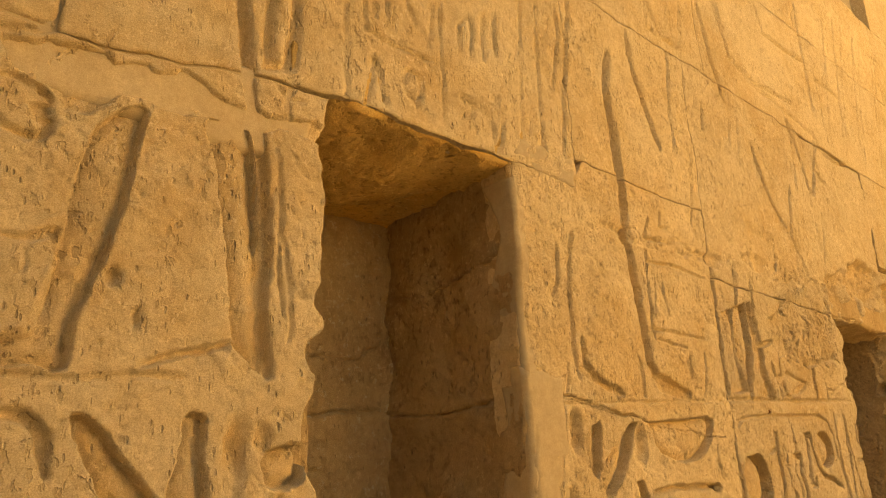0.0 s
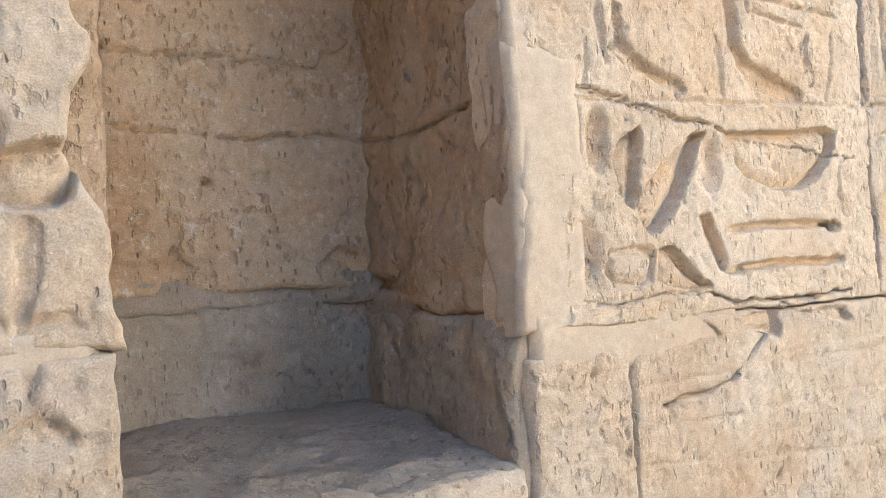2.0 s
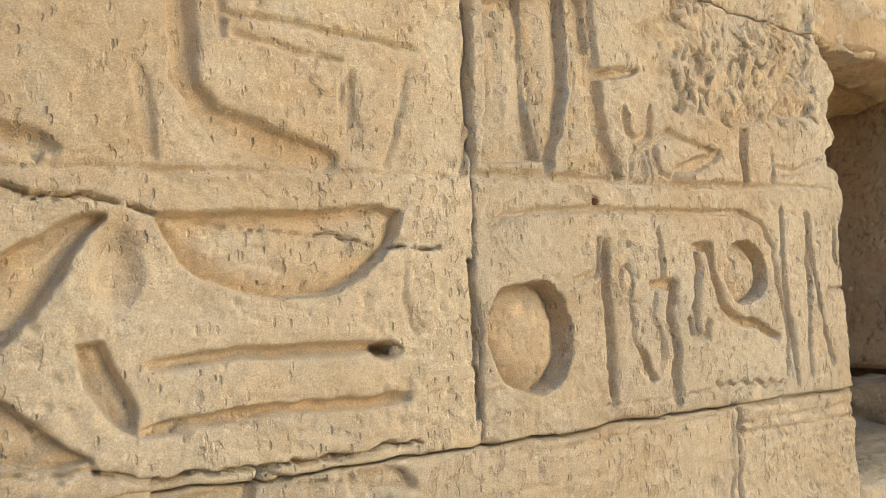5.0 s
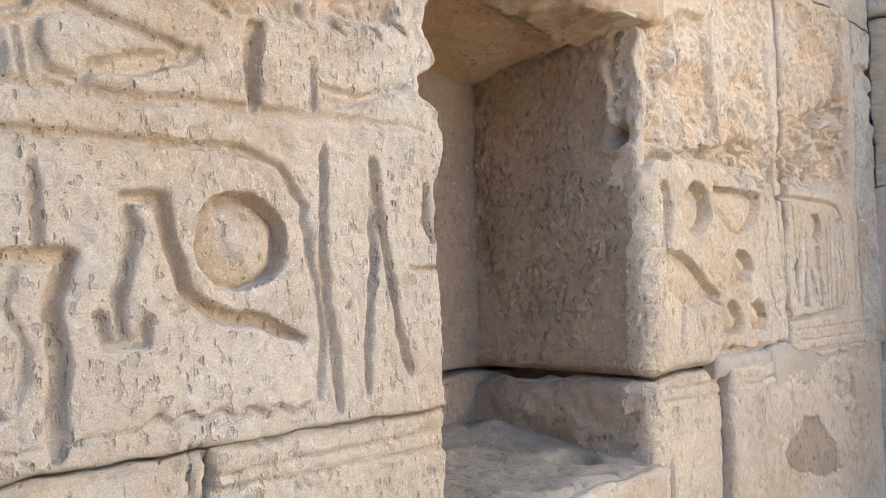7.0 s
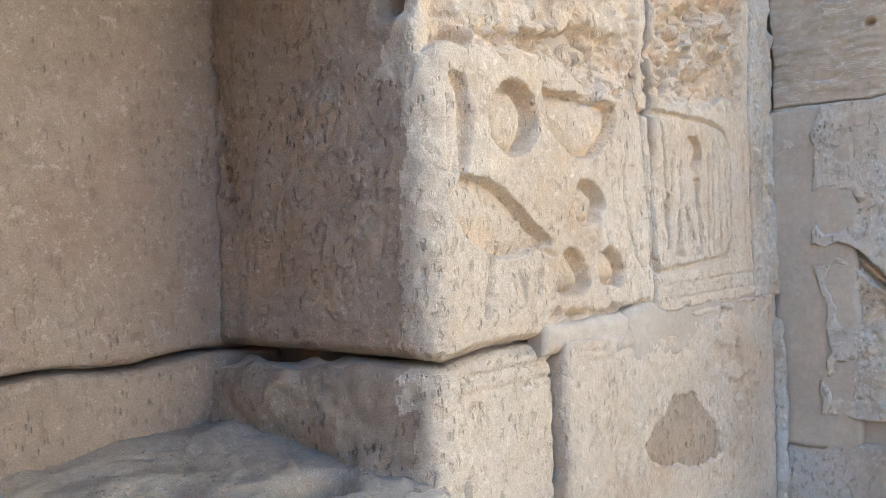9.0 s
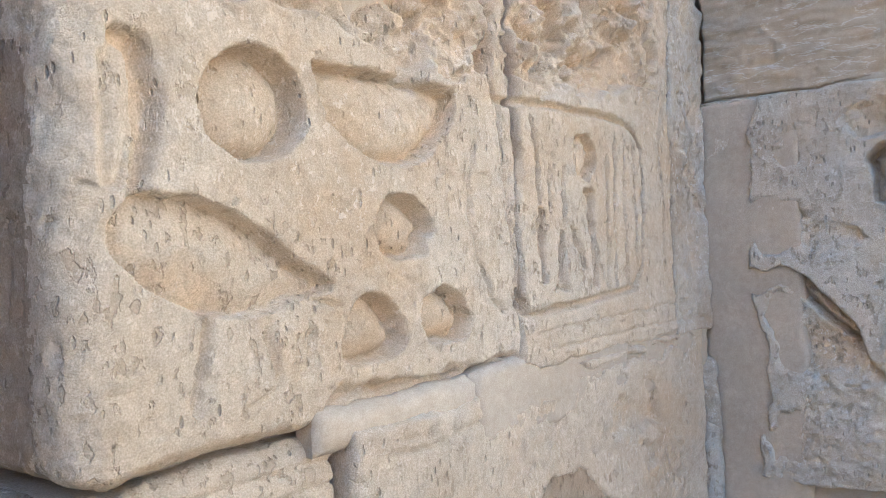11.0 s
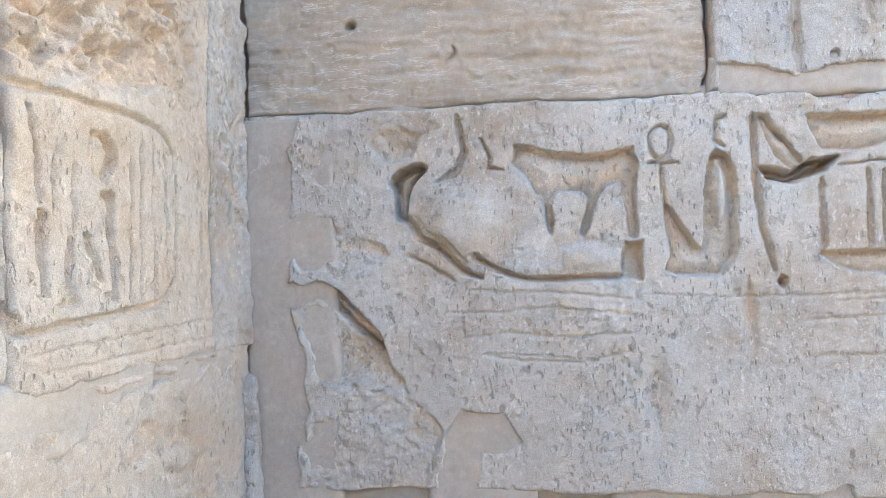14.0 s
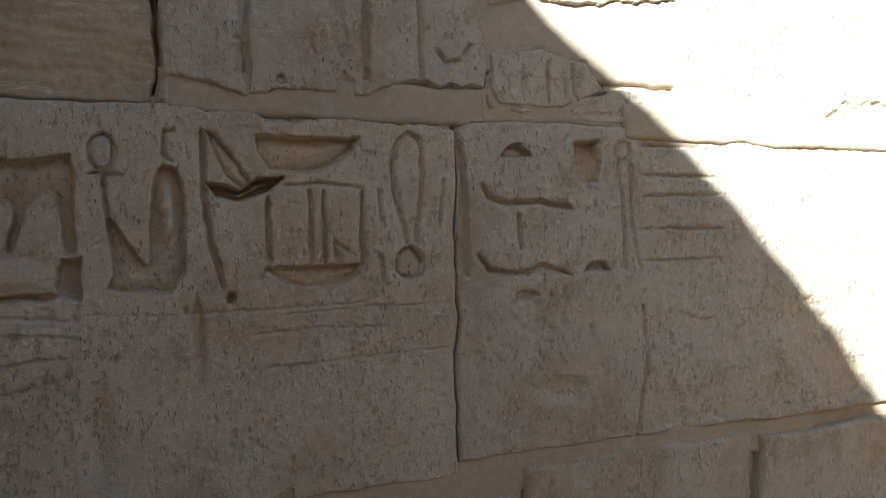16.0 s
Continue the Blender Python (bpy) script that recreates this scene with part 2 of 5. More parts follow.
            self.cut(s, depth * (1 - smooth(0.35 * w, w, d)))

    def damage(self, depth, cell, *pts):
        """A broken, hacked area."""
        s, u, z = self.window(pts, 0.05)
        if u.size:
            d = self.distance(u, z, pts, True) * np.where(self.inside(u, z, pts), 1, -1) + 0.025 * fbm(u, z, 0.09, 51, 3)
            n = fbm(u + 0.4 * z, z - 0.3 * u, 1.8 * cell, 61, 5, 0.55)
            q = 2.6 * n
            ledge = (np.floor(q) + smooth(0.55, 1.0, q - np.floor(q))) / 2.6
            self.h[s] += smooth(0, 0.02, d) * depth * np.maximum(0.5 + 0.40 * n + 0.14 * ledge + 0.10 * fbm(u, z, 0.4 * cell, 66, 3, 0.6), -0.1)

    def scratches(self, count, depth, u0, u1, z0, z1, seed):
        """Criss-cross pick marks."""
        r = np.random.default_rng(seed)
        for _ in range(count):
            cu, cz, run = r.uniform(u0, u1), r.uniform(z0, z1), r.uniform(0.02, 0.06)
            a = radians(r.choice((50, -35, 100)) + r.uniform(-18, 18))
            self.groove(r.uniform(0.007, 0.012), depth * r.uniform(0.5, 1), (cu, cz), (cu + run * math.cos(a), cz + run * math.sin(a)))

    def pits(self, count, size, depth, u0, u1, z0, z1, tall=1.6, seed=1):
        r = np.random.default_rng(seed)
        for _ in range(count):
            cu, cz, k = r.uniform(u0, u1), r.uniform(z0, z1), r.uniform(0.45, 1.0) ** 2
            ru, rz, dp = size * k, size * k * r.uniform(0.8, tall), depth * r.uniform(0.4, 1)
            i0, i1 = np.searchsorted(self.u, [cu - ru, cu + ru])
            j0, j1 = np.searchsorted(self.z, [cz - rz, cz + rz])
            if i1 > i0 and j1 > j0:
                s = (slice(j0, j1), slice(i0, i1))
                lean = r.uniform(-0.4, 0.4)
                q = np.hypot((self.U[s] - cu + lean * (self.Z[s] - cz)) / ru, (self.Z[s] - cz) / rz)
                self.h[s] += dp * (1 - smooth(0.62, 1.0, q))

    def sample(self, u, z):
        gu = np.clip((u - self.u0) / self.step, 0, len(self.u) - 1.001)
        gz = np.clip((z - self.z0) / self.step, 0, len(self.z) - 1.001)
        i, j = gu.astype(int), gz.astype(int)
        fu, fz = gu - i, gz - j
        h = self.h
        return (h[j, i] * (1 - fu) + h[j, i + 1] * fu) * (1 - fz) + (h[j + 1, i] * (1 - fu) + h[j + 1, i + 1] * fu) * fz


def depth_tint(h, u, v):
    """Ochre weight: grows with the depth of the cut, broken up by noise."""
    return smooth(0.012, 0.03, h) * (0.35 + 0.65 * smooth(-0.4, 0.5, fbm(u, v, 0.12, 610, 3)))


def flat(u, z):
    return 0 * u


def grid_object(name, P, back, material, parent, label="", ochre=None):
    """One closed-sided mesh: a grid of points P[j, i] with a skirt that goes back by the vector `back`."""
    nz, nu = P.shape[:2]
    idx = np.arange(nz * nu).reshape(nz, nu)
    quads = np.stack([idx[:-1, :-1], idx[:-1, 1:], idx[1:, 1:], idx[1:, :-1]], -1).reshape(-1, 4)
    rim = np.concatenate([idx[0, :], idx[1:, -1], idx[-1, -2::-1], idx[-2:0:-1, 0]])
    n = nz * nu
    verts = np.concatenate([P.reshape(-1, 3), P.reshape(-1, 3)[rim] + np.array(back)])
    k = np.arange(len(rim))
    k2 = np.roll(k, -1)
    skirt = np.stack([rim[k2], rim[k], n + k, n + k2], -1)
    faces = np.concatenate([quads, skirt])
    me = bpy.data.meshes.new(name)
    me.vertices.add(len(verts))
    me.vertices.foreach_set("co", verts.astype(np.float32).ravel())
    me.loops.add(faces.size)
    me.loops.foreach_set("vertex_index", faces.astype(np.int32).ravel())
    me.polygons.add(len(faces))
    me.polygons.foreach_set("loop_start", np.arange(0, faces.size, 4, dtype=np.int32))
    me.update(calc_edges=True)
    me.polygons.foreach_set("use_smooth", np.concatenate([np.ones(len(quads), bool), np.zeros(len(skirt), bool)]))
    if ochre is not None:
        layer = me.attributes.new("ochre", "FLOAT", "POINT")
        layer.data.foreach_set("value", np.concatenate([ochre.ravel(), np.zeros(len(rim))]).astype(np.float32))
    me.materials.append(material)
    ob = new(name, me)
    ob.parent = parent
    if label:
        ob["label"] = label
    return ob


def slab(name, origin, U, V, N, lu, lv, res, relief, material, parent, label="", thick=0.12, rim=0.014, wear=0.016,
         left=None, right=None, top=None, bottom=None, grain=0.0025, swell=0.006, seed=1, bonded=False):
    """A stone with a worn face: origin + u*U + v*V, pushed back along -N by relief(u, v). left/right/top/bottom: offsets of the edges."""
    nu, nv = max(3, int(round(lu / res))), max(3, int(round(lv / res)))
    s, t = np.meshgrid(np.linspace(0, 1, nu + 1), np.linspace(0, 1, nv + 1))
    v = t * lv
    if top or bottom:
        lo = bottom(s * lu) if bottom else 0
        hi = lv + (top(s * lu) if top else 0)
        v = lo + t * (hi - lo)
    lo = left(v) if left else 0
    hi = lu + (right(v) if right else 0)
    u = lo + s * (hi - lo)
    # edges wander
    o, U, V, N = (np.array(a, float) for a in (origin, U, V, N))
    wu, wv = u + o @ U, v + o @ V
    u = u + 0.008 * fbm(wu, wv, 0.16, 90, 4, 0.6)
    v = v + 0.008 * fbm(wu, wv, 0.18, 95, 4, 0.6)
    h = relief(u, v)
    ochre = depth_tint(h, wu, wv)
    e = np.minimum(np.minimum(s, 1 - s) * lu, np.minimum(t, 1 - t) * lv)
    w = rim * (0.7 + 0.6 * vnoise(u, v, 0.08, seed + 11) + 0.5 * np.maximum(vnoise(u, v, 0.03, seed + 12), 0))
    w = np.maximum(w, 0.004)
    h = h + wear * np.clip(1 - e / w, 0, 1) ** 2
    gu, gv, seed = (wu, wv, 5) if bonded else (u, v, seed)
    h = h + grain * fbm(gu, gv, 0.035, seed + 20, 4, 0.6) + swell * fbm(gu, gv, 0.35, seed + 30, 2)
    P = o + u[..., None] * U + v[..., None] * V - h[..., None] * N
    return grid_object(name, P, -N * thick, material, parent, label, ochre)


def box_mesh(name, boxes, material, parent=None, label=""):
    bm = bmesh.new()
    for x0, x1, y0, y1, z0, z1 in boxes:
        bmesh.ops.create_cube(bm, size=1, matrix=Matrix.Translation(((x0 + x1) / 2, (y0 + y1) / 2, (z0 + z1) / 2)) @ Matrix.Diagonal((x1 - x0, y1 - y0, z1 - z0, 1)))
    me = bpy.data.meshes.new(name)
    bm.to_mesh(me)
    bm.free()
    me.materials.append(material)
    ob = new(name, me)
    ob.parent = parent
    if label:
        ob["label"] = label
    return ob


# ---------------------------------------------------------------- plan, metres
FACE_A, FACE_B = 1.70, 7.88          # carved long wall (faces -y) and end wall (faces -x)
GROUND = -0.15
TOP, LOW_TOP = 5.75, 4.90         # the wall's top is broken down over its western part
N1 = (1.31, 2.08, 0.82, 2.39)        # first niche: x0, x1, sill, lintel
N2 = (4.77, 5.71, 0.80, 2.16)        # second niche
DEEP = 2.40                          # back of both niches
THICK = 2.65                         # rear of the long wall

A = Relief(0.0, 7.95, 0.2, 4.6, 0.004)
B = Relief(-3.6, 1.75, 0.0, 2.7, 0.004)     # u is y here
# broken band and figures left of the first niche
A.sunk(0.014, 0.0, (0.512, 2.258), (0.723, 2.309), (0.738, 2.278), (0.814, 2.292), (0.909, 2.312), (1.014, 2.279), (1.327, 2.297), (1.309, 2.241), (1.127, 2.228), (0.987, 2.223), (0.861, 2.198), (0.809, 2.195), (0.764, 2.201), (0.700, 2.159), (0.646, 2.127), (0.618, 2.178), (0.519, 2.201))
A.groove(0.016, 0.008, (1.161, 2.206), (1.181, 2.084), (1.184, 1.977), (1.212, 1.834), (1.216, 1.692))
A.groove(0.022, 0.016, (1.210, 2.657), (1.212, 2.548), (1.206, 2.442))
A.groove(0.016, 0.01, (1.171, 2.426), (1.211, 2.389), (1.191, 2.331), (1.196, 2.265))
A.sunk(0.045, 0.06, (1.143, 1.397), (1.162, 1.426), (1.213, 1.442), (1.272, 1.448), (1.265, 1.401), (1.258, 1.364), (1.223, 1.345), (1.181, 1.345), (1.156, 1.356))
A.groove(0.018, 0.016, (1.195, 1.327), (1.192, 1.260), (1.191, 1.168))
A.groove(0.014, 0.008, (1.039, 1.221), (1.082, 1.189), (1.127, 1.173), (1.176, 1.173))
A.groove(0.014, 0.008, (1.197, 1.167), (1.227, 1.178), (1.262, 1.166))
A.sunk(0.022, 0.03, (1.151, 0.998), (1.168, 1.036), (1.193, 1.046), (1.227, 1.034), (1.254, 0.996))
A.groove(0.018, 0.014, (1.192, 1.115), (1.190, 1.085), (1.195, 1.049))
A.bulge(-0.01, 1.082, 1.017, 0.007, 0.033)
A.bulge(-0.03, 1.066, 0.984, 0.006, 0.008)
# striding legs, staff and hem
A.sunk(0.034, 0.05, (0.825, 2.194), (0.812, 2.111), (0.802, 2.005), (0.772, 1.868), (0.737, 1.751), (0.714, 1.677), (0.712, 1.587), (0.691, 1.577), (0.644, 1.592), (0.593, 1.576), (0.567, 1.628), (0.642, 1.647), (0.659, 1.728), (0.674, 1.836), (0.682, 1.962), (0.708, 2.107), (0.763, 2.173))
A.sunk(0.036, 0.035, (0.958, 2.210), (1.014, 2.222), (1.075, 2.235), (1.099, 2.111), (1.117, 1.964), (1.133, 1.795), (1.143, 1.685), (1.146, 1.599), (1.101, 1.628), (1.060, 1.669), (1.044, 1.809), (1.025, 1.945), (0.997, 2.098))
A.groove(0.036, 0.03, (1.039, 2.687), (1.048, 2.567), (1.067, 2.421), (1.078, 2.326), (1.093, 2.258), (1.113, 2.208), (1.129, 2.088), (1.140, 1.940), (1.139, 1.795), (1.140, 1.685), (1.155, 1.603))
A.groove(0.012, 0.01, (1.165, 2.168), (1.178, 2.069), (1.179, 1.917), (1.193, 1.746))
A.groove(0.022, 0.016, (1.059, 1.668), (1.002, 1.648), (0.938, 1.634), (0.854, 1.599))
A.groove(0.03, 0.02, (1.134, 2.678), (1.127, 2.514), (1.127, 2.419), (1.181, 2.434), (1.203, 2.545), (1.209, 2.714))
A.groove(0.012, 0.009, (1.142, 2.382), (1.187, 2.347), (1.240, 2.348))
A.groove(0.012, 0.009, (1.180, 2.311), (1.187, 2.356), (1.216, 2.409))
A.groove(0.02, 0.014, (0.520, 2.170), (0.550, 2.177), (0.583, 2.166), (0.621, 2.146))
A.sunk(0.018, 0.03, (0.577, 2.125), (0.620, 2.133), (0.625, 2.108), (0.591, 2.103))
A.groove(0.022, 0.016, (0.533, 2.066), (0.565, 2.054), (0.612, 2.058), (0.624, 2.094), (0.591, 2.097))
A.groove(0.02, 0.014, (0.560, 1.838), (0.601, 1.834), (0.660, 1.858), (0.671, 1.812), (0.659, 1.728), (0.632, 1.646), (0.586, 1.630))
A.groove(0.02, 0.010, (0.608, 1.812), (0.613, 1.773))
A.groove(0.022, 0.010, (0.594, 1.567), (0.702, 1.562), (0.844, 1.580), (0.954, 1.582))
A.groove(0.02, 0.012, (0.507, 2.277), (0.548, 2.285), (0.595, 2.310), (0.606, 2.347))
A.bulge(-0.018, 0.780, 1.782, 0.025, 0.031)
A.bulge(-0.014, 0.838, 1.698, 0.014, 0.030)
# signs under the ground line
A.groove(0.03, 0.022, (0.603, 1.493), (0.646, 1.489), (0.679, 1.456), (0.691, 1.384))
A.sunk(0.038, 0.05, (0.723, 1.496), (0.748, 1.495), (0.782, 1.478), (0.844, 1.402), (0.919, 1.315), (0.944, 1.280), (0.976, 1.225), (0.881, 1.237), (0.820, 1.290), (0.773, 1.381), (0.741, 1.451))
A.sunk(0.034, 0.05, (0.958, 1.509), (1.014, 1.506), (1.006, 1.437), (1.017, 1.348), (1.014, 1.260), (1.028, 1.174), (0.987, 1.230), (0.952, 1.306), (0.926, 1.328), (0.943, 1.392), (0.958, 1.447))
A.bulge(-0.012, 1.087, 1.439, 0.038, 0.095)
A.bulge(-0.016, 1.074, 1.392, 0.039, 0.128)
A.groove(0.02, 0.014, (0.871, 1.212), (0.905, 1.215), (0.949, 1.209), (1.021, 1.199), (1.038, 1.172))
A.groove(0.02, 0.012, (0.871, 1.192), (0.887, 1.165), (0.895, 1.140))
A.groove(0.018, 0.012, (1.093, 1.167), (1.117, 1.187), (1.147, 1.190), (1.167, 1.161))
A.groove(0.018, 0.012, (1.192, 1.158), (1.213, 1.179), (1.246, 1.183))
A.groove(0.02, 0.016, (1.186, 1.318), (1.185, 1.243), (1.179, 1.160))
A.groove(0.02, 0.012, (1.207, 1.317), (1.204, 1.252), (1.194, 1.203))
A.bulge(-0.016, 1.148, 1.454, 0.031, 0.051)
# lintel stone
A.groove(0.014, 0.008, (1.376, 2.733), (1.374, 2.539), (1.378, 2.336))
A.groove(0.014, 0.008, (1.771, 2.912), (1.765, 2.691), (1.757, 2.457))
A.groove(0.014, 0.008, (2.183, 3.100), (2.154, 2.747), (2.138, 2.449))
A.groove(0.016, 0.01, (2.382, 3.164), (2.402, 3.041), (2.346, 2.792))
A.groove(0.022, 0.012, (2.482, 3.236), (2.436, 2.900), (2.364, 2.501))
A.groove(0.016, 0.01, (2.277, 3.142), (2.258, 2.833), (2.255, 2.482))
A.groove(0.016, 0.012, (1.444, 2.401), (1.466, 2.498), (1.482, 2.581), (1.502, 2.512), (1.522, 2.427))
A.ring(.014, .01, 1.632, 2.539, 0.035, 0.048)
A.groove(0.014, 0.01, (1.638, 2.497), (1.653, 2.457))
A.groove(0.016, 0.01, (1.448, 2.765), (1.453, 2.668), (1.545, 2.649), (1.721, 2.657))
A.groove(0.016, 0.01, (1.731, 2.894), (1.734, 2.786), (1.698, 2.696))
A.groove(0.018, 0.012, (1.481, 2.780), (1.484, 2.729))
A.groove(0.018, 0.012, (1.537, 2.806), (1.540, 2.749))
A.groove(0.018, 0.012, (1.619, 2.843), (1.659, 2.759))
A.groove(0.018, 0.012, (1.853, 2.747), (1.861, 2.862), (1.905, 2.908), (1.923, 2.854), (1.899, 2.743))
A.groove(0.018, 0.012, (1.963, 2.757), (1.977, 2.935), (1.994, 2.895))
A.groove(0.018, 0.012, (2.029, 2.962), (2.028, 2.886), (2.030, 2.771))
A.sunk(0.02, 0.01, (1.835, 2.579), (1.882, 2.580), (1.912, 2.552), (1.890, 2.507), (1.837, 2.482), (1.869, 2.534))
A.groove(0.014, 0.01, (1.980, 2.607), (2.024, 2.629), (2.002, 2.571))
A.groove(0.016, 0.012, (1.987, 2.534), (1.999, 2.473), (2.011, 2.417), (2.040, 2.485), (2.051, 2.550))
# pier between the niches, upper part
A.groove(0.05, 0.028, (2.736, 3.082), (2.695, 2.890), (2.719, 2.689), (2.730, 2.465), (2.725, 2.295), (2.768, 2.023), (2.790, 1.760), (2.850, 1.677), (3.054, 1.640))
A.groove(0.035, 0.02, (2.908, 3.266), (2.934, 3.058), (3.009, 2.887), (3.080, 2.736))
A.groove(0.03, 0.02, (2.379, 1.806), (2.385, 1.718), (2.454, 1.670), (2.588, 1.628))
A.groove(0.025, 0.012, (2.379, 2.202), (2.338, 2.004), (2.322, 1.801), (2.343, 1.667))
A.groove(0.02, 0.012, (2.285, 2.141), (2.275, 1.994), (2.245, 1.950))
A.groove(0.02, 0.012, (2.849, 2.223), (2.849, 2.035), (2.850, 1.853))
A.groove(0.016, 0.01, (2.858, 2.172), (3.051, 2.186), (3.301, 2.170))
A.groove(0.016, 0.01, (2.819, 1.894), (3.024, 1.893), (3.248, 1.892))
A.groove(0.014, 0.01, (2.902, 2.089), (2.870, 1.945))
A.groove(0.014, 0.01, (2.955, 2.050), (2.953, 2.097), (2.976, 1.958))
A.groove(0.014, 0.01, (2.870, 1.855), (3.076, 1.840))
A.groove(0.014, 0.01, (2.995, 2.414), (2.980, 2.347), (3.045, 2.348))
A.groove(0.014, 0.01, (2.900, 2.368), (2.859, 2.274), (3.076, 2.291))
A.groove(0.03, 0.02, (3.371, 2.244), (3.377, 2.006), (3.370, 1.780), (3.358, 1.647))
A.groove(0.03, 0.018, (3.606, 2.278), (3.564, 2.028), (3.566, 1.820), (3.586, 1.658))
A.groove(0.025, 0.016, (3.746, 2.245), (3.736, 2.049), (3.747, 1.914))
A.groove(0.02, 0.014, (3.737, 1.807), (3.754, 1.665))
A.groove(0.02, 0.012, (3.101, 1.819), (3.092, 1.719))
A.groove(0.02, 0.012, (3.845, 1.709), (4.001, 1.799), (4.210, 1.757))
A.groove(0.025, 0.015, (4.431, 2.884), (4.338, 2.562), (4.468, 2.358))
A.groove(0.025, 0.015, (4.952, 3.288), (4.871, 3.105), (5.003, 3.025))
A.groove(0.02, 0.012, (4.816, 2.708), (4.764, 2.472))
A.groove(0.022, 0.014, (3.893, 3.878), (3.949, 3.538), (4.259, 3.473), (4.713, 3.497))
A.groove(0.022, 0.014, (3.121, 3.526), (3.237, 3.387), (3.385, 3.367))
A.groove(0.018, 0.01, (3.462, 3.682), (3.381, 3.350))
A.groove(0.014, 0.008, (3.358, 2.851), (3.263, 2.406))
A.groove(0.014, 0.008, (3.923, 3.251), (3.852, 2.836))
A.groove(0.02, 0.012, (5.863, 4.774), (5.712, 4.129), (5.518, 3.528))
A.groove(0.02, 0.012, (6.330, 4.933), (6.108, 4.277), (5.825, 3.531))
A.groove(0.02, 0.012, (6.817, 5.037), (6.482, 4.213), (6.230, 3.463))
A.damage(0.022, 0.05, (2.432, 2.268), (2.705, 2.291), (3.123, 2.299), (3.631, 2.325), (3.555, 2.256), (3.021, 2.243), (2.546, 2.224))
A.damage(0.02, 0.06, (3.640, 2.355), (3.876, 2.368), (4.377, 2.312), (4.816, 2.447), (4.765, 2.337), (4.145, 2.247), (3.786, 2.280))
A.crack(0.0045, 0.03, (2.164, 1.676), (2.201, 1.626), (2.250, 1.618), (2.328, 1.599), (2.423, 1.584), (2.527, 1.567), (2.642, 1.554), (2.742, 1.538), (2.837, 1.523), (2.987, 1.508), (3.156, 1.491), (3.288, 1.483))
A.crack(0.0035, 0.02, (2.240, 1.604), (2.345, 1.587), (2.483, 1.561), (2.716, 1.545))
A.groove(0.034, 0.022, (2.364, 1.704), (2.410, 1.677), (2.491, 1.652), (2.572, 1.638), (2.567, 1.615))
A.groove(0.036, 0.024, (2.798, 1.780), (2.808, 1.716), (2.929, 1.687), (3.053, 1.651), (3.043, 1.631))
A.groove(0.03, 0.01, (2.713, 1.768), (2.722, 1.704), (2.738, 1.630))
A.groove(0.016, 0.01, (3.079, 1.796), (3.080, 1.734))
A.groove(0.02, 0.008, (3.223, 1.841), (3.196, 1.734), (3.166, 1.641))
A.groove(0.015, 0.007, (2.282, 1.706), (2.282, 1.652), (2.271, 1.616))
A.sunk(0.007, 0.0, (2.090, 1.678), (2.171, 1.665), (2.240, 1.602), (2.265, 1.528), (2.255, 1.449), (2.186, 1.414), (2.177, 1.340), (2.187, 1.190), (2.189, 1.107), (2.087, 1.054), (2.082, 1.438))
A.crack(0.006, 0.012, (2.194, 1.181), (2.224, 1.139), (2.292, 1.125), (2.385, 1.129), (2.489, 1.144), (2.650, 1.134))
A.crack(0.006, 0.04, (2.656, 1.128), (2.725, 1.107), (2.821, 1.108), (3.021, 1.101), (3.238, 1.112))
A.sunk(0.024, 0.03, (2.533, 1.021), (2.572, 1.064), (2.607, 1.069), (2.642, 1.053), (2.672, 1.022), (2.592, 1.029))
A.sunk(0.03, 0.04, (2.742, 1.046), (2.789, 1.074), (2.906, 1.078), (2.895, 1.008), (2.826, 1.025))
A.sunk(0.024, 0.03, (3.073, 1.071), (3.194, 1.069), (3.222, 1.021), (3.081, 1.034))
A.crack(0.007, 0.03, (2.917, 1.102), (2.897, 1.059), (2.824, 1.003), (2.748, 0.946), (2.679, 0.913), (2.579, 0.899), (2.467, 0.890))
A.crack(0.006, 0.02, (2.916, 1.096), (3.016, 1.060), (3.120, 1.065), (3.213, 1.066))
A.groove(0.014, 0.006, (2.238, 1.578), (2.646, 1.601), (3.308, 1.635))
A.bulge(-0.012, 2.225, 1.042, 0.091, 0.033)
A.groove(0.014, 0.006, (3.394, 1.058), (3.625, 1.053), (4.148, 1.072))
A.crack(0.006, 0.02, (4.186, 1.099), (4.192, 0.949), (4.161, 0.616), (4.168, 0.478))
A.sunk(0.026, 0.06, (3.421, 2.032), (3.522, 2.062), (3.538, 1.872), (3.534, 1.787), (3.558, 1.684), (3.401, 1.673), (3.416, 1.776), (3.422, 1.877))
A.sunk(0.034, 0.05, (3.527, 2.064), (3.649, 2.101), (3.653, 1.886), (3.629, 1.761), (3.593, 1.676), (3.567, 1.719), (3.546, 1.842))
A.sunk(0.026, 0.05, (3.661, 2.104), (3.721, 2.122), (3.726, 1.925), (3.747, 1.837), (3.762, 1.760), (3.799, 1.669), (3.684, 1.673), (3.636, 1.684), (3.654, 1.776), (3.665, 1.900))
A.groove(0.03, 0.026, (3.747, 1.843), (3.755, 1.781), (3.780, 1.711), (3.812, 1.666))
A.groove(0.022, 0.016, (3.840, 1.842), (3.848, 1.784), (3.883, 1.764), (3.933, 1.788), (3.939, 1.854))
A.groove(0.016, 0.012, (3.865, 1.728), (3.851, 1.674))
A.groove(0.016, 0.012, (3.906, 1.746), (3.903, 1.668))
A.groove(0.016, 0.012, (3.940, 1.757), (3.953, 1.667))
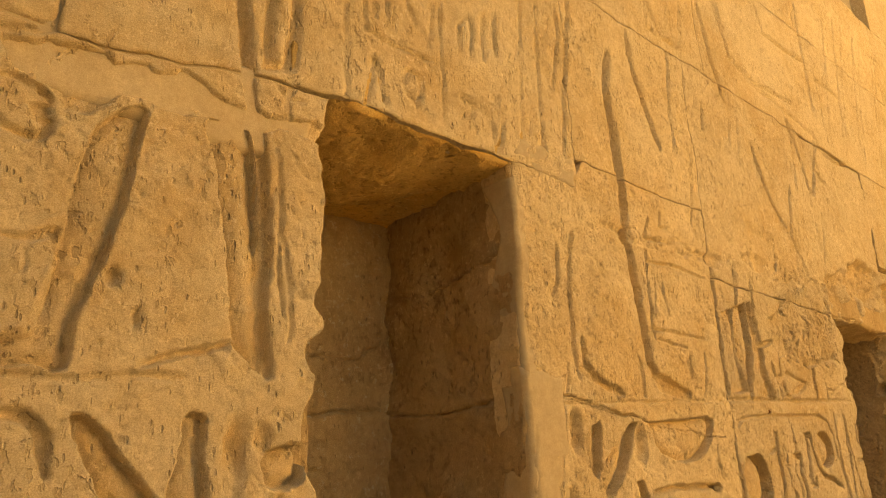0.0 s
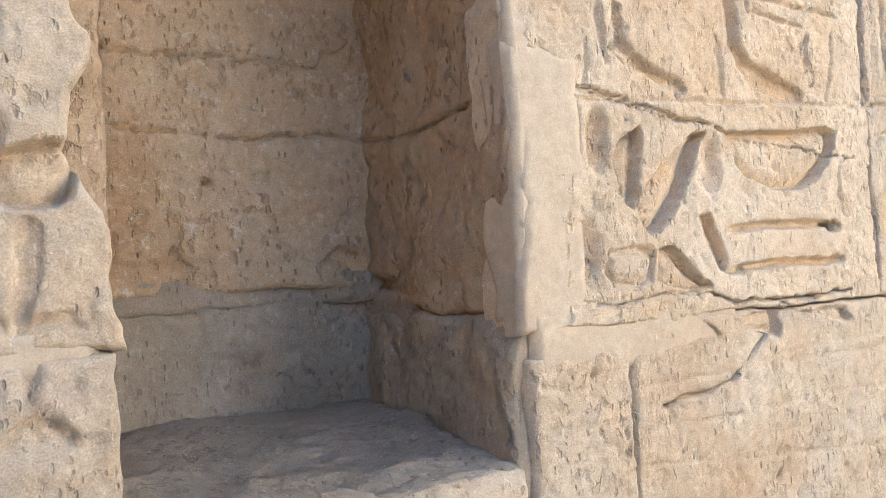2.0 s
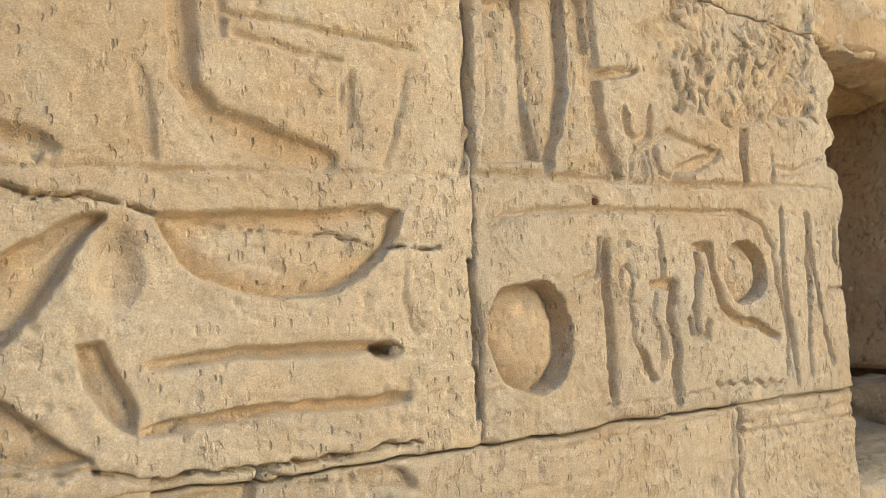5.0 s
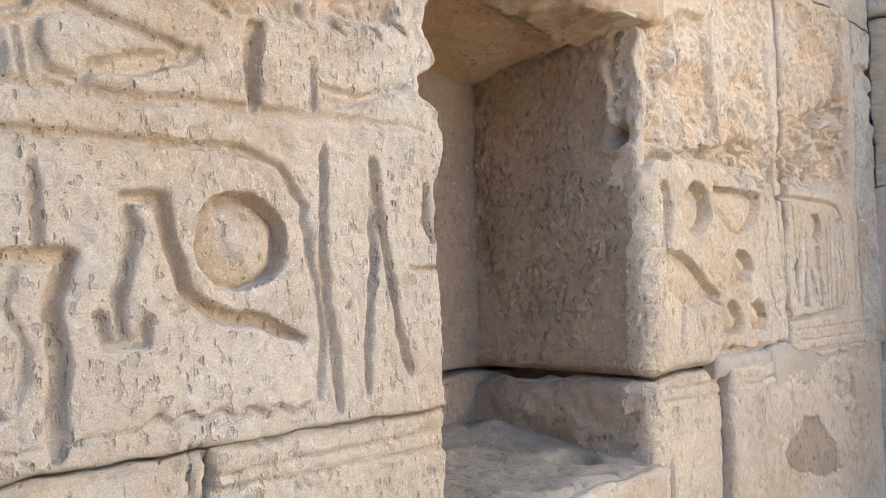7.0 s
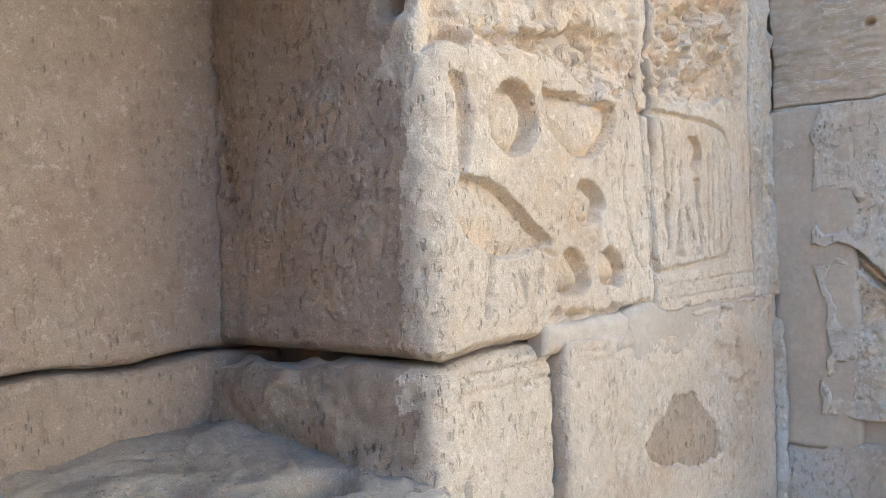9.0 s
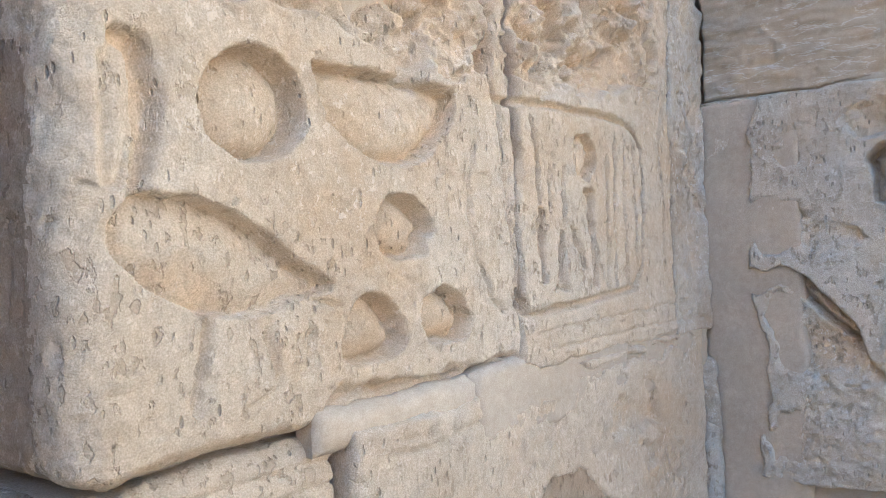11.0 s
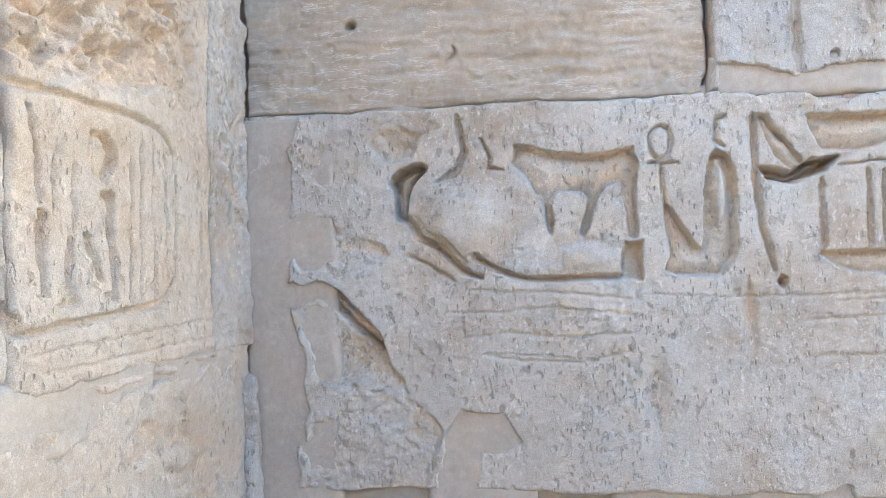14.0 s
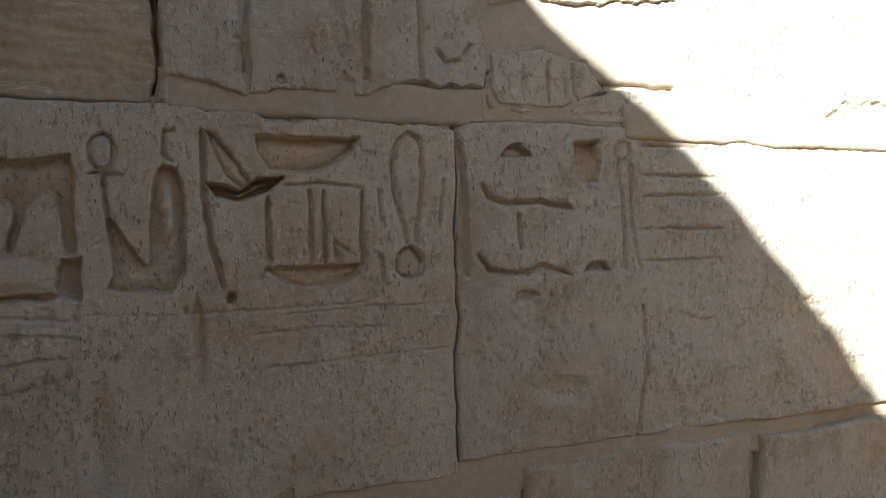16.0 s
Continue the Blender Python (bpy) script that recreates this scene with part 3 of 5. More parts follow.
A.groove(0.02, 0.018, (4.036, 1.699), (4.112, 1.715), (4.209, 1.759))
A.groove(0.03, 0.028, (4.327, 1.839), (4.311, 1.761), (4.315, 1.682))
A.groove(0.022, 0.02, (3.726, 1.911), (3.791, 1.917), (3.902, 1.949))
A.groove(0.02, 0.012, (3.379, 1.643), (3.517, 1.650), (3.684, 1.655), (3.949, 1.662), (4.276, 1.678), (4.446, 1.684))
A.groove(0.014, 0.012, (4.442, 1.792), (4.446, 1.686))
A.groove(0.014, 0.010, (4.488, 1.717), (4.580, 1.748), (4.630, 1.779))
# upper registers
A.groove(0.02, 0.014, (3.863, 3.865), (3.941, 3.536), (4.125, 3.462), (4.517, 3.414), (4.976, 3.366), (5.031, 3.296))
A.groove(0.016, 0.010, (3.114, 3.524), (3.096, 3.391), (3.201, 3.367), (3.377, 3.362))
A.groove(0.014, 0.010, (3.312, 3.614), (3.265, 3.320))
A.groove(0.016, 0.012, (3.266, 3.305), (3.208, 2.952), (3.194, 2.770))
A.groove(0.03, 0.020, (4.957, 3.321), (4.779, 2.916))
A.groove(0.016, 0.010, (5.622, 4.567), (5.235, 3.354))
A.groove(0.014, 0.010, (6.083, 4.874), (5.473, 3.265))
A.groove(0.014, 0.010, (6.536, 5.080), (5.823, 3.314))
A.groove(0.014, 0.010, (7.011, 5.296), (6.243, 3.468))
A.groove(0.014, 0.010, (5.693, 4.501), (5.804, 4.451), (5.571, 4.238))
A.groove(0.014, 0.010, (6.032, 4.545), (6.194, 4.510), (5.960, 4.270))
A.groove(0.014, 0.010, (6.375, 4.480), (6.497, 4.372), (6.217, 4.121))
A.groove(0.014, 0.010, (5.783, 3.878), (5.983, 3.852), (5.709, 3.630))
A.groove(0.014, 0.010, (4.597, 3.327), (4.512, 2.871))
A.groove(0.016, 0.012, (3.527, 3.118), (3.515, 2.953))
A.groove(0.016, 0.010, (3.812, 3.115), (3.770, 2.941))
# sunk signs right of the first niche
A.sunk(0.036, 0.045, (2.346, 1.449), (2.382, 1.506), (2.440, 1.531), (2.435, 1.451), (2.418, 1.374), (2.400, 1.339), (2.365, 1.374))
A.sunk(0.042, 0.055, (2.670, 1.534), (2.628, 1.526), (2.573, 1.494), (2.512, 1.452), (2.466, 1.407), (2.408, 1.350), (2.445, 1.283), (2.487, 1.292), (2.537, 1.333), (2.578, 1.384), (2.613, 1.443), (2.642, 1.497))
A.sunk(0.038, 0.03, (2.734, 1.537), (2.939, 1.545), (3.202, 1.568), (3.186, 1.502), (3.131, 1.439), (3.036, 1.391), (2.941, 1.388), (2.853, 1.409), (2.796, 1.440), (2.759, 1.489))
A.bulge(-0.024, 2.682, 1.444, 0.050, 0.102)
A.sunk(0.032, 0.035, (2.629, 1.325), (2.664, 1.331), (2.682, 1.276), (2.711, 1.227), (2.713, 1.181), (2.675, 1.205), (2.641, 1.254))
A.groove(0.024, 0.024, (2.736, 1.284), (2.859, 1.298), (2.987, 1.297), (3.147, 1.298))
A.groove(0.024, 0.024, (2.726, 1.183), (2.849, 1.195), (3.015, 1.196), (3.208, 1.196))
A.bulge(-0.07, 3.163, 1.290, 0.038, 0.017)
A.groove(0.022, 0.012, (2.323, 1.247), (2.312, 1.205), (2.335, 1.174), (2.392, 1.166), (2.440, 1.186), (2.452, 1.229), (2.415, 1.245), (2.360, 1.244), (2.325, 1.240))
A.sunk(0.036, 0.04, (2.473, 1.245), (2.522, 1.254), (2.569, 1.211), (2.649, 1.147), (2.599, 1.137), (2.520, 1.153), (2.467, 1.177))
A.bulge(-0.026, 2.306, 1.490, 0.040, 0.101)
A.bulge(-0.024, 2.257, 1.250, 0.051, 0.093)
A.groove(0.014, 0.008, (2.180, 1.413), (2.179, 1.324), (2.175, 1.234))
A.groove(0.012, 0.006, (3.208, 1.468), (3.201, 1.370), (3.230, 1.313))
# bedding of the lower stone
A.groove(0.012, 0.004, (2.399, 0.938), (2.657, 0.939), (3.107, 0.942), (3.736, 0.927))
A.groove(0.012, 0.004, (2.390, 0.842), (2.727, 0.832), (3.096, 0.842), (3.720, 0.809))
A.groove(0.010, 0.004, (2.383, 0.763), (2.888, 0.708), (3.695, 0.623))
A.groove(0.012, 0.004, (2.790, 0.951), (3.111, 0.975), (3.743, 0.982))
A.groove(0.010, 0.003, (2.105, 0.965), (2.192, 0.956), (2.348, 0.946))
A.groove(0.010, 0.003, (2.100, 0.888), (2.209, 0.877), (2.354, 0.871))
# hacked figures right of the second niche
A.damage(0.035, 0.06, (5.754, 2.213), (6.169, 2.315), (6.173, 2.112), (6.216, 1.854), (5.958, 1.756), (5.726, 1.812))
A.damage(0.03, 0.05, (6.268, 2.423), (6.683, 2.534), (6.633, 1.815), (6.254, 1.777))
A.damage(0.04, 0.06, (6.771, 2.558), (7.504, 2.754), (7.390, 1.945), (7.017, 1.781), (6.710, 1.755))
A.groove(0.03, 0.024, (5.914, 2.176), (5.932, 2.008), (5.957, 1.841))
A.groove(0.024, 0.02, (6.081, 2.273), (6.141, 2.085), (6.194, 1.852))
A.groove(0.02, 0.016, (6.624, 2.244), (6.639, 2.019), (6.642, 1.749))
# second half of the pier
A.groove(0.02, 0.009, (3.388, 1.645), (3.536, 1.655), (3.688, 1.658), (3.950, 1.664), (4.449, 1.687), (4.725, 1.695))
A.groove(0.018, 0.013, (3.414, 1.532), (3.468, 1.562), (3.562, 1.579), (3.799, 1.588), (4.117, 1.599), (4.283, 1.603), (4.362, 1.580), (4.412, 1.517), (4.429, 1.417), (4.456, 1.275), (4.448, 1.149))
A.sunk(0.06, 0.05, (3.401, 1.286), (3.404, 1.347), (3.435, 1.398), (3.495, 1.414), (3.566, 1.420), (3.609, 1.387), (3.635, 1.321), (3.631, 1.245), (3.595, 1.188), (3.537, 1.172), (3.469, 1.187), (3.424, 1.225))
A.groove(0.028, 0.026, (3.751, 1.504), (3.748, 1.388), (3.758, 1.273), (3.762, 1.126))
A.groove(0.018, 0.014, (3.652, 1.421), (3.725, 1.439), (3.728, 1.515))
A.ring(.012, .01, 3.818, 1.421, 0.023, 0.036)
A.groove(0.014, 0.012, (3.833, 1.388), (3.833, 1.329), (3.842, 1.258))
A.groove(0.012, 0.01, (3.794, 1.362), (3.862, 1.369))
A.sunk(0.03, 0.012, (3.838, 1.266), (3.874, 1.247), (3.916, 1.177), (3.898, 1.170), (3.869, 1.198))
A.groove(0.02, 0.016, (3.950, 1.550), (3.953, 1.419))
A.groove(0.03, 0.024, (3.911, 1.409), (3.998, 1.409), (3.974, 1.338), (3.989, 1.240), (3.981, 1.112))
A.groove(0.016, 0.01, (3.927, 1.388), (3.912, 1.339), (3.942, 1.278), (3.932, 1.194))
A.groove(0.028, 0.026, (4.082, 1.502), (4.143, 1.507), (4.159, 1.428), (4.185, 1.355), (4.239, 1.311), (4.335, 1.295), (4.408, 1.259))
A.groove(0.024, 0.022, (4.087, 1.499), (4.098, 1.440), (4.072, 1.350), (4.080, 1.280))
A.groove(0.022, 0.02, (4.043, 1.319), (4.054, 1.274), (4.114, 1.272), (4.117, 1.308))
A.sunk(0.046, 0.035, (4.201, 1.442), (4.215, 1.503), (4.263, 1.525), (4.321, 1.521), (4.370, 1.480), (4.382, 1.424), (4.361, 1.375), (4.307, 1.354), (4.250, 1.359), (4.213, 1.388))
A.groove(0.02, 0.018, (4.464, 1.622), (4.460, 1.389), (4.481, 1.245), (4.493, 1.117))
A.groove(0.018, 0.016, (4.583, 1.615), (4.583, 1.389), (4.563, 1.242), (4.564, 1.141))
A.groove(0.022, 0.02, (4.583, 1.615), (4.626, 1.389), (4.651, 1.269), (4.680, 1.171))
A.groove(0.022, 0.02, (4.734, 1.577), (4.739, 1.498), (4.757, 1.452))
A.groove(0.018, 0.016, (4.690, 1.392), (4.764, 1.389))
A.groove(0.012, 0.012, (4.112, 1.139), (4.138, 1.153), (4.164, 1.135), (4.191, 1.150), (4.218, 1.134), (4.246, 1.149), (4.273, 1.131), (4.302, 1.146), (4.331, 1.129), (4.360, 1.145), (4.390, 1.128), (4.421, 1.142))
A.groove(0.026, 0.018, (3.538, 2.062), (3.546, 1.831), (3.570, 1.732), (3.599, 1.684))
A.groove(0.03, 0.022, (3.727, 1.959), (3.754, 1.841), (3.777, 1.734), (3.807, 1.670))
A.groove(0.016, 0.012, (3.869, 1.745), (3.855, 1.674))
A.groove(0.016, 0.012, (3.891, 1.735), (3.891, 1.665))
A.groove(0.016, 0.012, (3.922, 1.751), (3.931, 1.673))
A.groove(0.016, 0.012, (3.950, 1.761), (3.963, 1.672))
A.groove(0.024, 0.016, (4.032, 1.702), (4.119, 1.731), (4.210, 1.765))
A.groove(0.026, 0.024, (4.312, 1.841), (4.315, 1.683))
A.groove(0.018, 0.012, (4.441, 1.795), (4.440, 1.694))
A.groove(0.018, 0.012, (4.493, 1.711), (4.561, 1.738), (4.631, 1.770))
A.crack(0.008, 0.02, (3.728, 1.910), (3.796, 1.935), (3.906, 1.953))
A.damage(0.014, 0.06, (3.887, 2.070), (4.124, 2.195), (4.668, 2.330), (4.661, 1.903), (4.477, 1.886), (4.269, 1.843), (4.033, 1.871), (3.903, 1.916))
A.bulge(-0.04, 3.725, 1.603, 0.012, 0.010)
A.groove(0.012, 0.006, (3.722, 1.129), (3.950, 1.127), (4.182, 1.140))
A.groove(0.016, 0.008, (4.272, 1.081), (4.492, 1.087), (4.792, 1.080))
A.crack(0.008, 0.03, (4.208, 1.097), (4.225, 1.059), (4.234, 1.019))
A.crack(0.012, 0.05, (3.366, 1.458), (3.367, 1.367), (3.372, 1.287), (3.375, 1.141))
A.groove(0.014, 0.006, (4.203, 1.032), (4.365, 1.041), (4.634, 1.040), (4.780, 1.042))
A.groove(0.014, 0.006, (4.213, 1.012), (4.438, 1.012), (4.788, 1.004))
A.groove(0.02, 0.012, (4.462, 1.749), (4.559, 1.737), (4.683, 1.788))
A.groove(0.02, 0.012, (4.047, 1.658), (4.137, 1.668), (4.205, 1.684))
A.groove(0.018, 0.012, (3.950, 1.692), (4.014, 1.679), (4.030, 1.708), (4.118, 1.739), (4.206, 1.767))
A.damage(0.02, 0.04, (4.237, 1.859), (4.721, 1.983), (4.719, 1.932), (4.533, 1.900), (4.374, 1.873), (4.259, 1.829))
# right of the second niche
A.sunk(0.055, 0.05, (5.910, 1.581), (5.912, 1.623), (5.931, 1.659), (5.973, 1.687), (6.022, 1.693), (6.070, 1.670), (6.104, 1.633), (6.110, 1.585), (6.085, 1.537), (6.038, 1.512), (5.976, 1.513), (5.931, 1.540))
A.sunk(0.045, 0.03, (6.119, 1.694), (6.144, 1.683), (6.257, 1.695), (6.348, 1.690), (6.511, 1.685), (6.498, 1.624), (6.455, 1.571), (6.384, 1.528), (6.301, 1.525), (6.227, 1.545), (6.167, 1.585), (6.142, 1.623))
A.sunk(0.05, 0.03, (6.260, 1.388), (6.265, 1.434), (6.299, 1.464), (6.339, 1.470), (6.388, 1.448), (6.433, 1.399), (6.400, 1.383), (6.398, 1.348), (6.281, 1.353))
A.sunk(0.05, 0.03, (6.169, 1.192), (6.182, 1.242), (6.206, 1.274), (6.241, 1.289), (6.291, 1.272), (6.329, 1.235), (6.344, 1.185), (6.293, 1.160), (6.190, 1.163))
A.sunk(0.05, 0.03, (6.385, 1.219), (6.395, 1.263), (6.450, 1.285), (6.515, 1.264), (6.555, 1.212), (6.528, 1.169), (6.421, 1.170))
A.sunk(0.035, 0.05, (5.806, 1.459), (5.883, 1.455), (5.974, 1.428), (6.039, 1.387), (6.108, 1.337), (6.173, 1.302), (6.069, 1.288), (6.016, 1.270), (5.919, 1.277), (5.819, 1.322), (5.761, 1.371), (5.757, 1.422))
A.groove(0.04, 0.03, (5.783, 1.667), (5.816, 1.664), (5.828, 1.602), (5.824, 1.528), (5.807, 1.466))
A.sunk(0.018, 0.03, (5.756, 1.645), (5.790, 1.676), (5.820, 1.654), (5.814, 1.548), (5.786, 1.464), (5.753, 1.463))
A.groove(0.018, 0.012, (5.802, 1.380), (5.879, 1.368), (5.953, 1.322), (6.052, 1.303))
A.groove(0.018, 0.016, (5.916, 1.272), (5.903, 1.212), (5.889, 1.138))
A.groove(0.016, 0.012, (6.014, 1.241), (6.026, 1.198), (6.037, 1.152))
A.groove(0.014, 0.008, (5.967, 1.127), (6.035, 1.148))
A.groove(0.014, 0.01, (6.034, 1.281), (6.088, 1.295), (6.172, 1.271))
A.groove(0.02, 0.01, (6.103, 1.239), (6.104, 1.190), (6.081, 1.168))
A.groove(0.016, 0.012, (6.567, 1.589), (6.545, 1.509), (6.551, 1.421), (6.576, 1.332), (6.625, 1.244), (6.668, 1.212))
A.crack(0.012, 0.025, (6.668, 1.686), (6.669, 1.542), (6.697, 1.376), (6.708, 1.256), (6.738, 1.201))
A.groove(0.012, 0.008, (7.504, 1.697), (7.529, 1.474), (7.534, 1.266))
A.groove(0.012, 0.008, (7.593, 1.690), (7.628, 1.441), (7.641, 1.261))
A.crack(0.012, 0.03, (6.655, 1.893), (6.655, 1.822), (6.642, 1.761), (6.658, 1.682))
A.bulge(-0.05, 6.983, 1.959, 0.028, 0.020)
A.groove(0.018, 0.014, (7.070, 1.950), (7.080, 1.880))
A.groove(0.018, 0.014, (7.166, 1.975), (7.205, 1.911))
A.groove(0.018, 0.012, (6.704, 1.882), (6.739, 1.818), (6.758, 1.760))
A.damage(0.055, 0.06, (6.263, 1.839), (6.663, 1.966), (6.651, 1.739), (6.484, 1.685), (6.349, 1.695), (6.284, 1.733))
A.damage(0.05, 0.06, (6.705, 1.979), (7.505, 2.233), (7.513, 1.802), (7.102, 1.746), (6.680, 1.721))
A.sunk(0.014, 0.0, (6.533, 1.094), (6.654, 1.110), (6.720, 1.074), (6.937, 1.021), (7.213, 0.975), (6.807, 0.996), (6.553, 0.959))
A.sunk(0.014, 0.0, (6.123, 1.092), (6.260, 1.129), (6.365, 1.099), (6.524, 1.090), (6.424, 1.078), (6.210, 1.081), (6.154, 1.072))
A.crack(0.012, 0.03, (6.551, 1.091), (6.654, 1.114), (6.764, 1.069), (7.022, 1.022), (7.289, 1.025), (7.731, 1.024))
A.crack(0.008, 0.02, (6.170, 1.081), (6.234, 1.089), (6.324, 1.112), (6.524, 1.096))
A.groove(0.01, 0.005, (6.769, 1.152), (7.124, 1.152), (7.642, 1.152))
A.groove(0.01, 0.005, (6.814, 1.108), (7.222, 1.104), (7.686, 1.094))
A.groove(0.01, 0.005, (6.232, 1.058), (6.363, 1.046), (6.521, 1.032))
A.groove(0.01, 0.005, (6.255, 1.016), (6.390, 1.000), (6.555, 0.986))
A.groove(0.014, 0.007, (5.790, 1.015), (5.936, 1.010), (6.167, 1.006))
A.groove(0.014, 0.007, (5.774, 0.976), (5.934, 0.971), (6.184, 0.964))
A.groove(0.014, 0.007, (6.248, 0.990), (6.383, 0.978), (6.550, 0.992))
A.sunk(0.03, 0.0, (6.811, 0.800), (6.969, 0.786), (7.157, 0.631), (7.193, 0.529), (7.028, 0.518), (6.628, 0.636), (6.575, 0.701), (6.726, 0.739))
A.damage(0.014, 0.05, (7.255, 0.798), (7.598, 0.753), (7.640, 0.575), (7.382, 0.615))
A.damage(0.045, 0.07, (5.789, 1.794), (6.215, 1.868), (6.484, 1.865), (6.427, 1.730), (6.289, 1.713), (6.169, 1.747), (5.898, 1.740))
A.crack(0.005, 0.012, (5.674, 1.476), (5.722, 1.472), (5.759, 1.458))
A.crack(0.012, 0.05, (7.831, 0.933), (7.840, 0.731), (7.908, 0.536), (7.971, 0.237))
# upright cartouche and the bird's wing
A.groove(0.02, 0.018, (6.659, 1.687), (6.853, 1.695), (7.135, 1.694), (7.298, 1.688), (7.374, 1.623), (7.396, 1.446), (7.360, 1.286), (7.297, 1.219), (7.092, 1.212), (6.815, 1.198), (6.732, 1.196), (6.692, 1.246))
A.sunk(0.034, 0.02, (6.980, 1.630), (7.032, 1.635), (7.071, 1.599), (7.073, 1.556), (7.034, 1.519), (6.986, 1.537), (6.970, 1.584))
A.sunk(0.034, 0.015, (6.795, 1.448), (6.828, 1.439), (6.826, 1.349), (6.827, 1.266), (6.803, 1.268), (6.797, 1.350))
A.sunk(0.034, 0.015, (6.893, 1.393), (6.919, 1.387), (6.913, 1.280), (6.921, 1.243), (6.863, 1.244), (6.878, 1.309))
A.sunk(0.030, 0.015, (6.947, 1.400), (6.974, 1.393), (7.014, 1.288), (6.986, 1.297))
A.sunk(0.034, 0.015, (7.011, 1.497), (7.071, 1.496), (7.069, 1.371), (7.076, 1.242), (7.046, 1.244), (7.039, 1.371))
A.groove(0.015, 0.016, (7.145, 1.590), (7.141, 1.399), (7.132, 1.227))
A.groove(0.015, 0.016, (7.189, 1.638), (7.191, 1.444), (7.185, 1.227))
A.groove(0.015, 0.016, (7.250, 1.636), (7.253, 1.444), (7.247, 1.230))
A.groove(0.015, 0.014, (7.322, 1.632), (7.328, 1.461), (7.322, 1.319))
A.groove(0.02, 0.016, (6.766, 1.656), (6.795, 1.577), (6.810, 1.464))
A.groove(0.016, 0.014, (6.924, 1.547), (6.917, 1.400))
A.groove(0.016, 0.014, (6.694, 1.557), (6.700, 1.461), (6.701, 1.353))
A.groove(0.014, 0.012, (6.854, 1.556), (6.853, 1.439))
A.groove(0.016, 0.012, (5.807, 1.381), (5.862, 1.356), (5.914, 1.325), (5.981, 1.316), (6.052, 1.321))
A.groove(0.014, 0.010, (5.828, 1.405), (5.893, 1.376), (5.956, 1.337))
# crumbled foot of the carved course
A.damage(0.03, 0.05, (6.168, 1.136), (6.268, 1.129), (6.413, 1.113), (6.569, 1.094), (6.531, 1.078), (6.321, 1.100), (6.190, 1.096), (6.120, 1.098))
A.damage(0.035, 0.05, (6.664, 1.154), (6.805, 1.073), (7.076, 1.029), (7.280, 1.042), (7.708, 1.053), (7.803, 0.986), (7.431, 1.008), (7.074, 1.007), (6.803, 1.045), (6.670, 1.094))
A.damage(0.02, 0.06, (7.098, 0.925), (7.383, 0.931), (7.491, 0.779), (7.119, 0.805))
# end wall
# broken corner with its plaster, ledge and crumbled foot
B.sunk(0.010, 0.0, (1.78, 1.829), (1.533, 1.815), (1.555, 1.647), (1.549, 1.402), (1.569, 1.166), (1.515, 0.986), (1.501, 0.797), (1.542, 0.684), (1.540, 0.381), (1.78, 0.381))
B.sunk(0.045, 0.03, (1.572, 1.251), (1.519, 1.231), (1.461, 1.258), (1.385, 1.210), (1.246, 1.061), (1.234, 1.005), (1.294, 1.043), (1.387, 1.139), (1.462, 1.204), (1.540, 1.156), (1.570, 1.172))
B.damage(0.024, 0.09, (1.520, 1.175), (1.443, 1.202), (1.247, 1.011), (1.146, 0.888), (1.336, 0.867), (1.489, 0.891))
B.sunk(0.012, 0.0, (1.046, 0.719), (0.978, 0.815), (0.848, 0.801), (0.772, 0.698), (0.832, 0.680), (0.922, 0.680), (0.967, 0.494), (1.080, 0.494))
B.damage(0.014, 0.06, (1.336, 0.861), (1.109, 0.869), (1.055, 0.756), (1.080, 0.494), (1.537, 0.495), (1.533, 0.684), (1.453, 0.797))
B.damage(0.022, 0.08, (1.287, 1.732), (1.182, 1.763), (1.084, 1.741), (1.128, 1.638), (1.261, 1.619))
B.damage(0.018, 0.08, (1.529, 1.439), (1.361, 1.438), (1.211, 1.338), (1.365, 1.251), (1.533, 1.269))
B.groove(0.012, 0.004, (0.951, 1.211), (0.672, 1.200), (0.398, 1.173))
B.groove(0.014, 0.005, (0.803, 1.144), (0.673, 1.151), (0.418, 1.126))
B.groove(0.012, 0.005, (0.973, 1.053), (0.842, 1.070), (0.657, 1.056), (0.419, 1.064))
B.groove(0.014, 0.006, (0.900, 0.997), (0.770, 0.976), (0.586, 0.970), (0.420, 1.008))
B.groove(0.010, 0.004, (0.380, 1.191), (0.127, 1.176), (-0.140, 1.182), (-0.490, 1.189))
B.groove(0.012, 0.004, (-0.136, 0.992), (-0.312, 0.998), (-0.487, 1.010))
B.groove(0.012, 0.004, (-0.103, 1.101), (-0.314, 1.113), (-0.558, 1.102))
B.bulge(-0.006, 0.351, 0.861, 0.040, 0.183)
B.bulge(-0.010, 0.065, 1.149, 0.021, 0.109)
B.bulge(-0.012, 1.372, 0.984, 0.152, 0.094)
# bull, its hollow and stand
B.sunk(0.08, 0.03, (1.220, 1.577), (1.176, 1.621), (1.119, 1.638), (1.068, 1.623), (1.126, 1.578), (1.150, 1.523), (1.148, 1.439), (1.199, 1.453), (1.187, 1.533))
B.groove(0.022, 0.016, (0.975, 1.787), (0.970, 1.722), (0.955, 1.666), (0.979, 1.611), (1.045, 1.572))
B.bulge(0.028, 0.964, 1.444, 0.186, 0.167)
B.groove(0.024, 0.022, (1.148, 1.458), (1.112, 1.388), (1.041, 1.353), (0.968, 1.277), (0.909, 1.253))
B.groove(0.014, 0.012, (1.154, 1.336), (1.080, 1.297), (1.002, 1.244))
B.groove(0.02, 0.022, (0.926, 1.317), (0.837, 1.270), (0.764, 1.245), (0.579, 1.247), (0.448, 1.248))
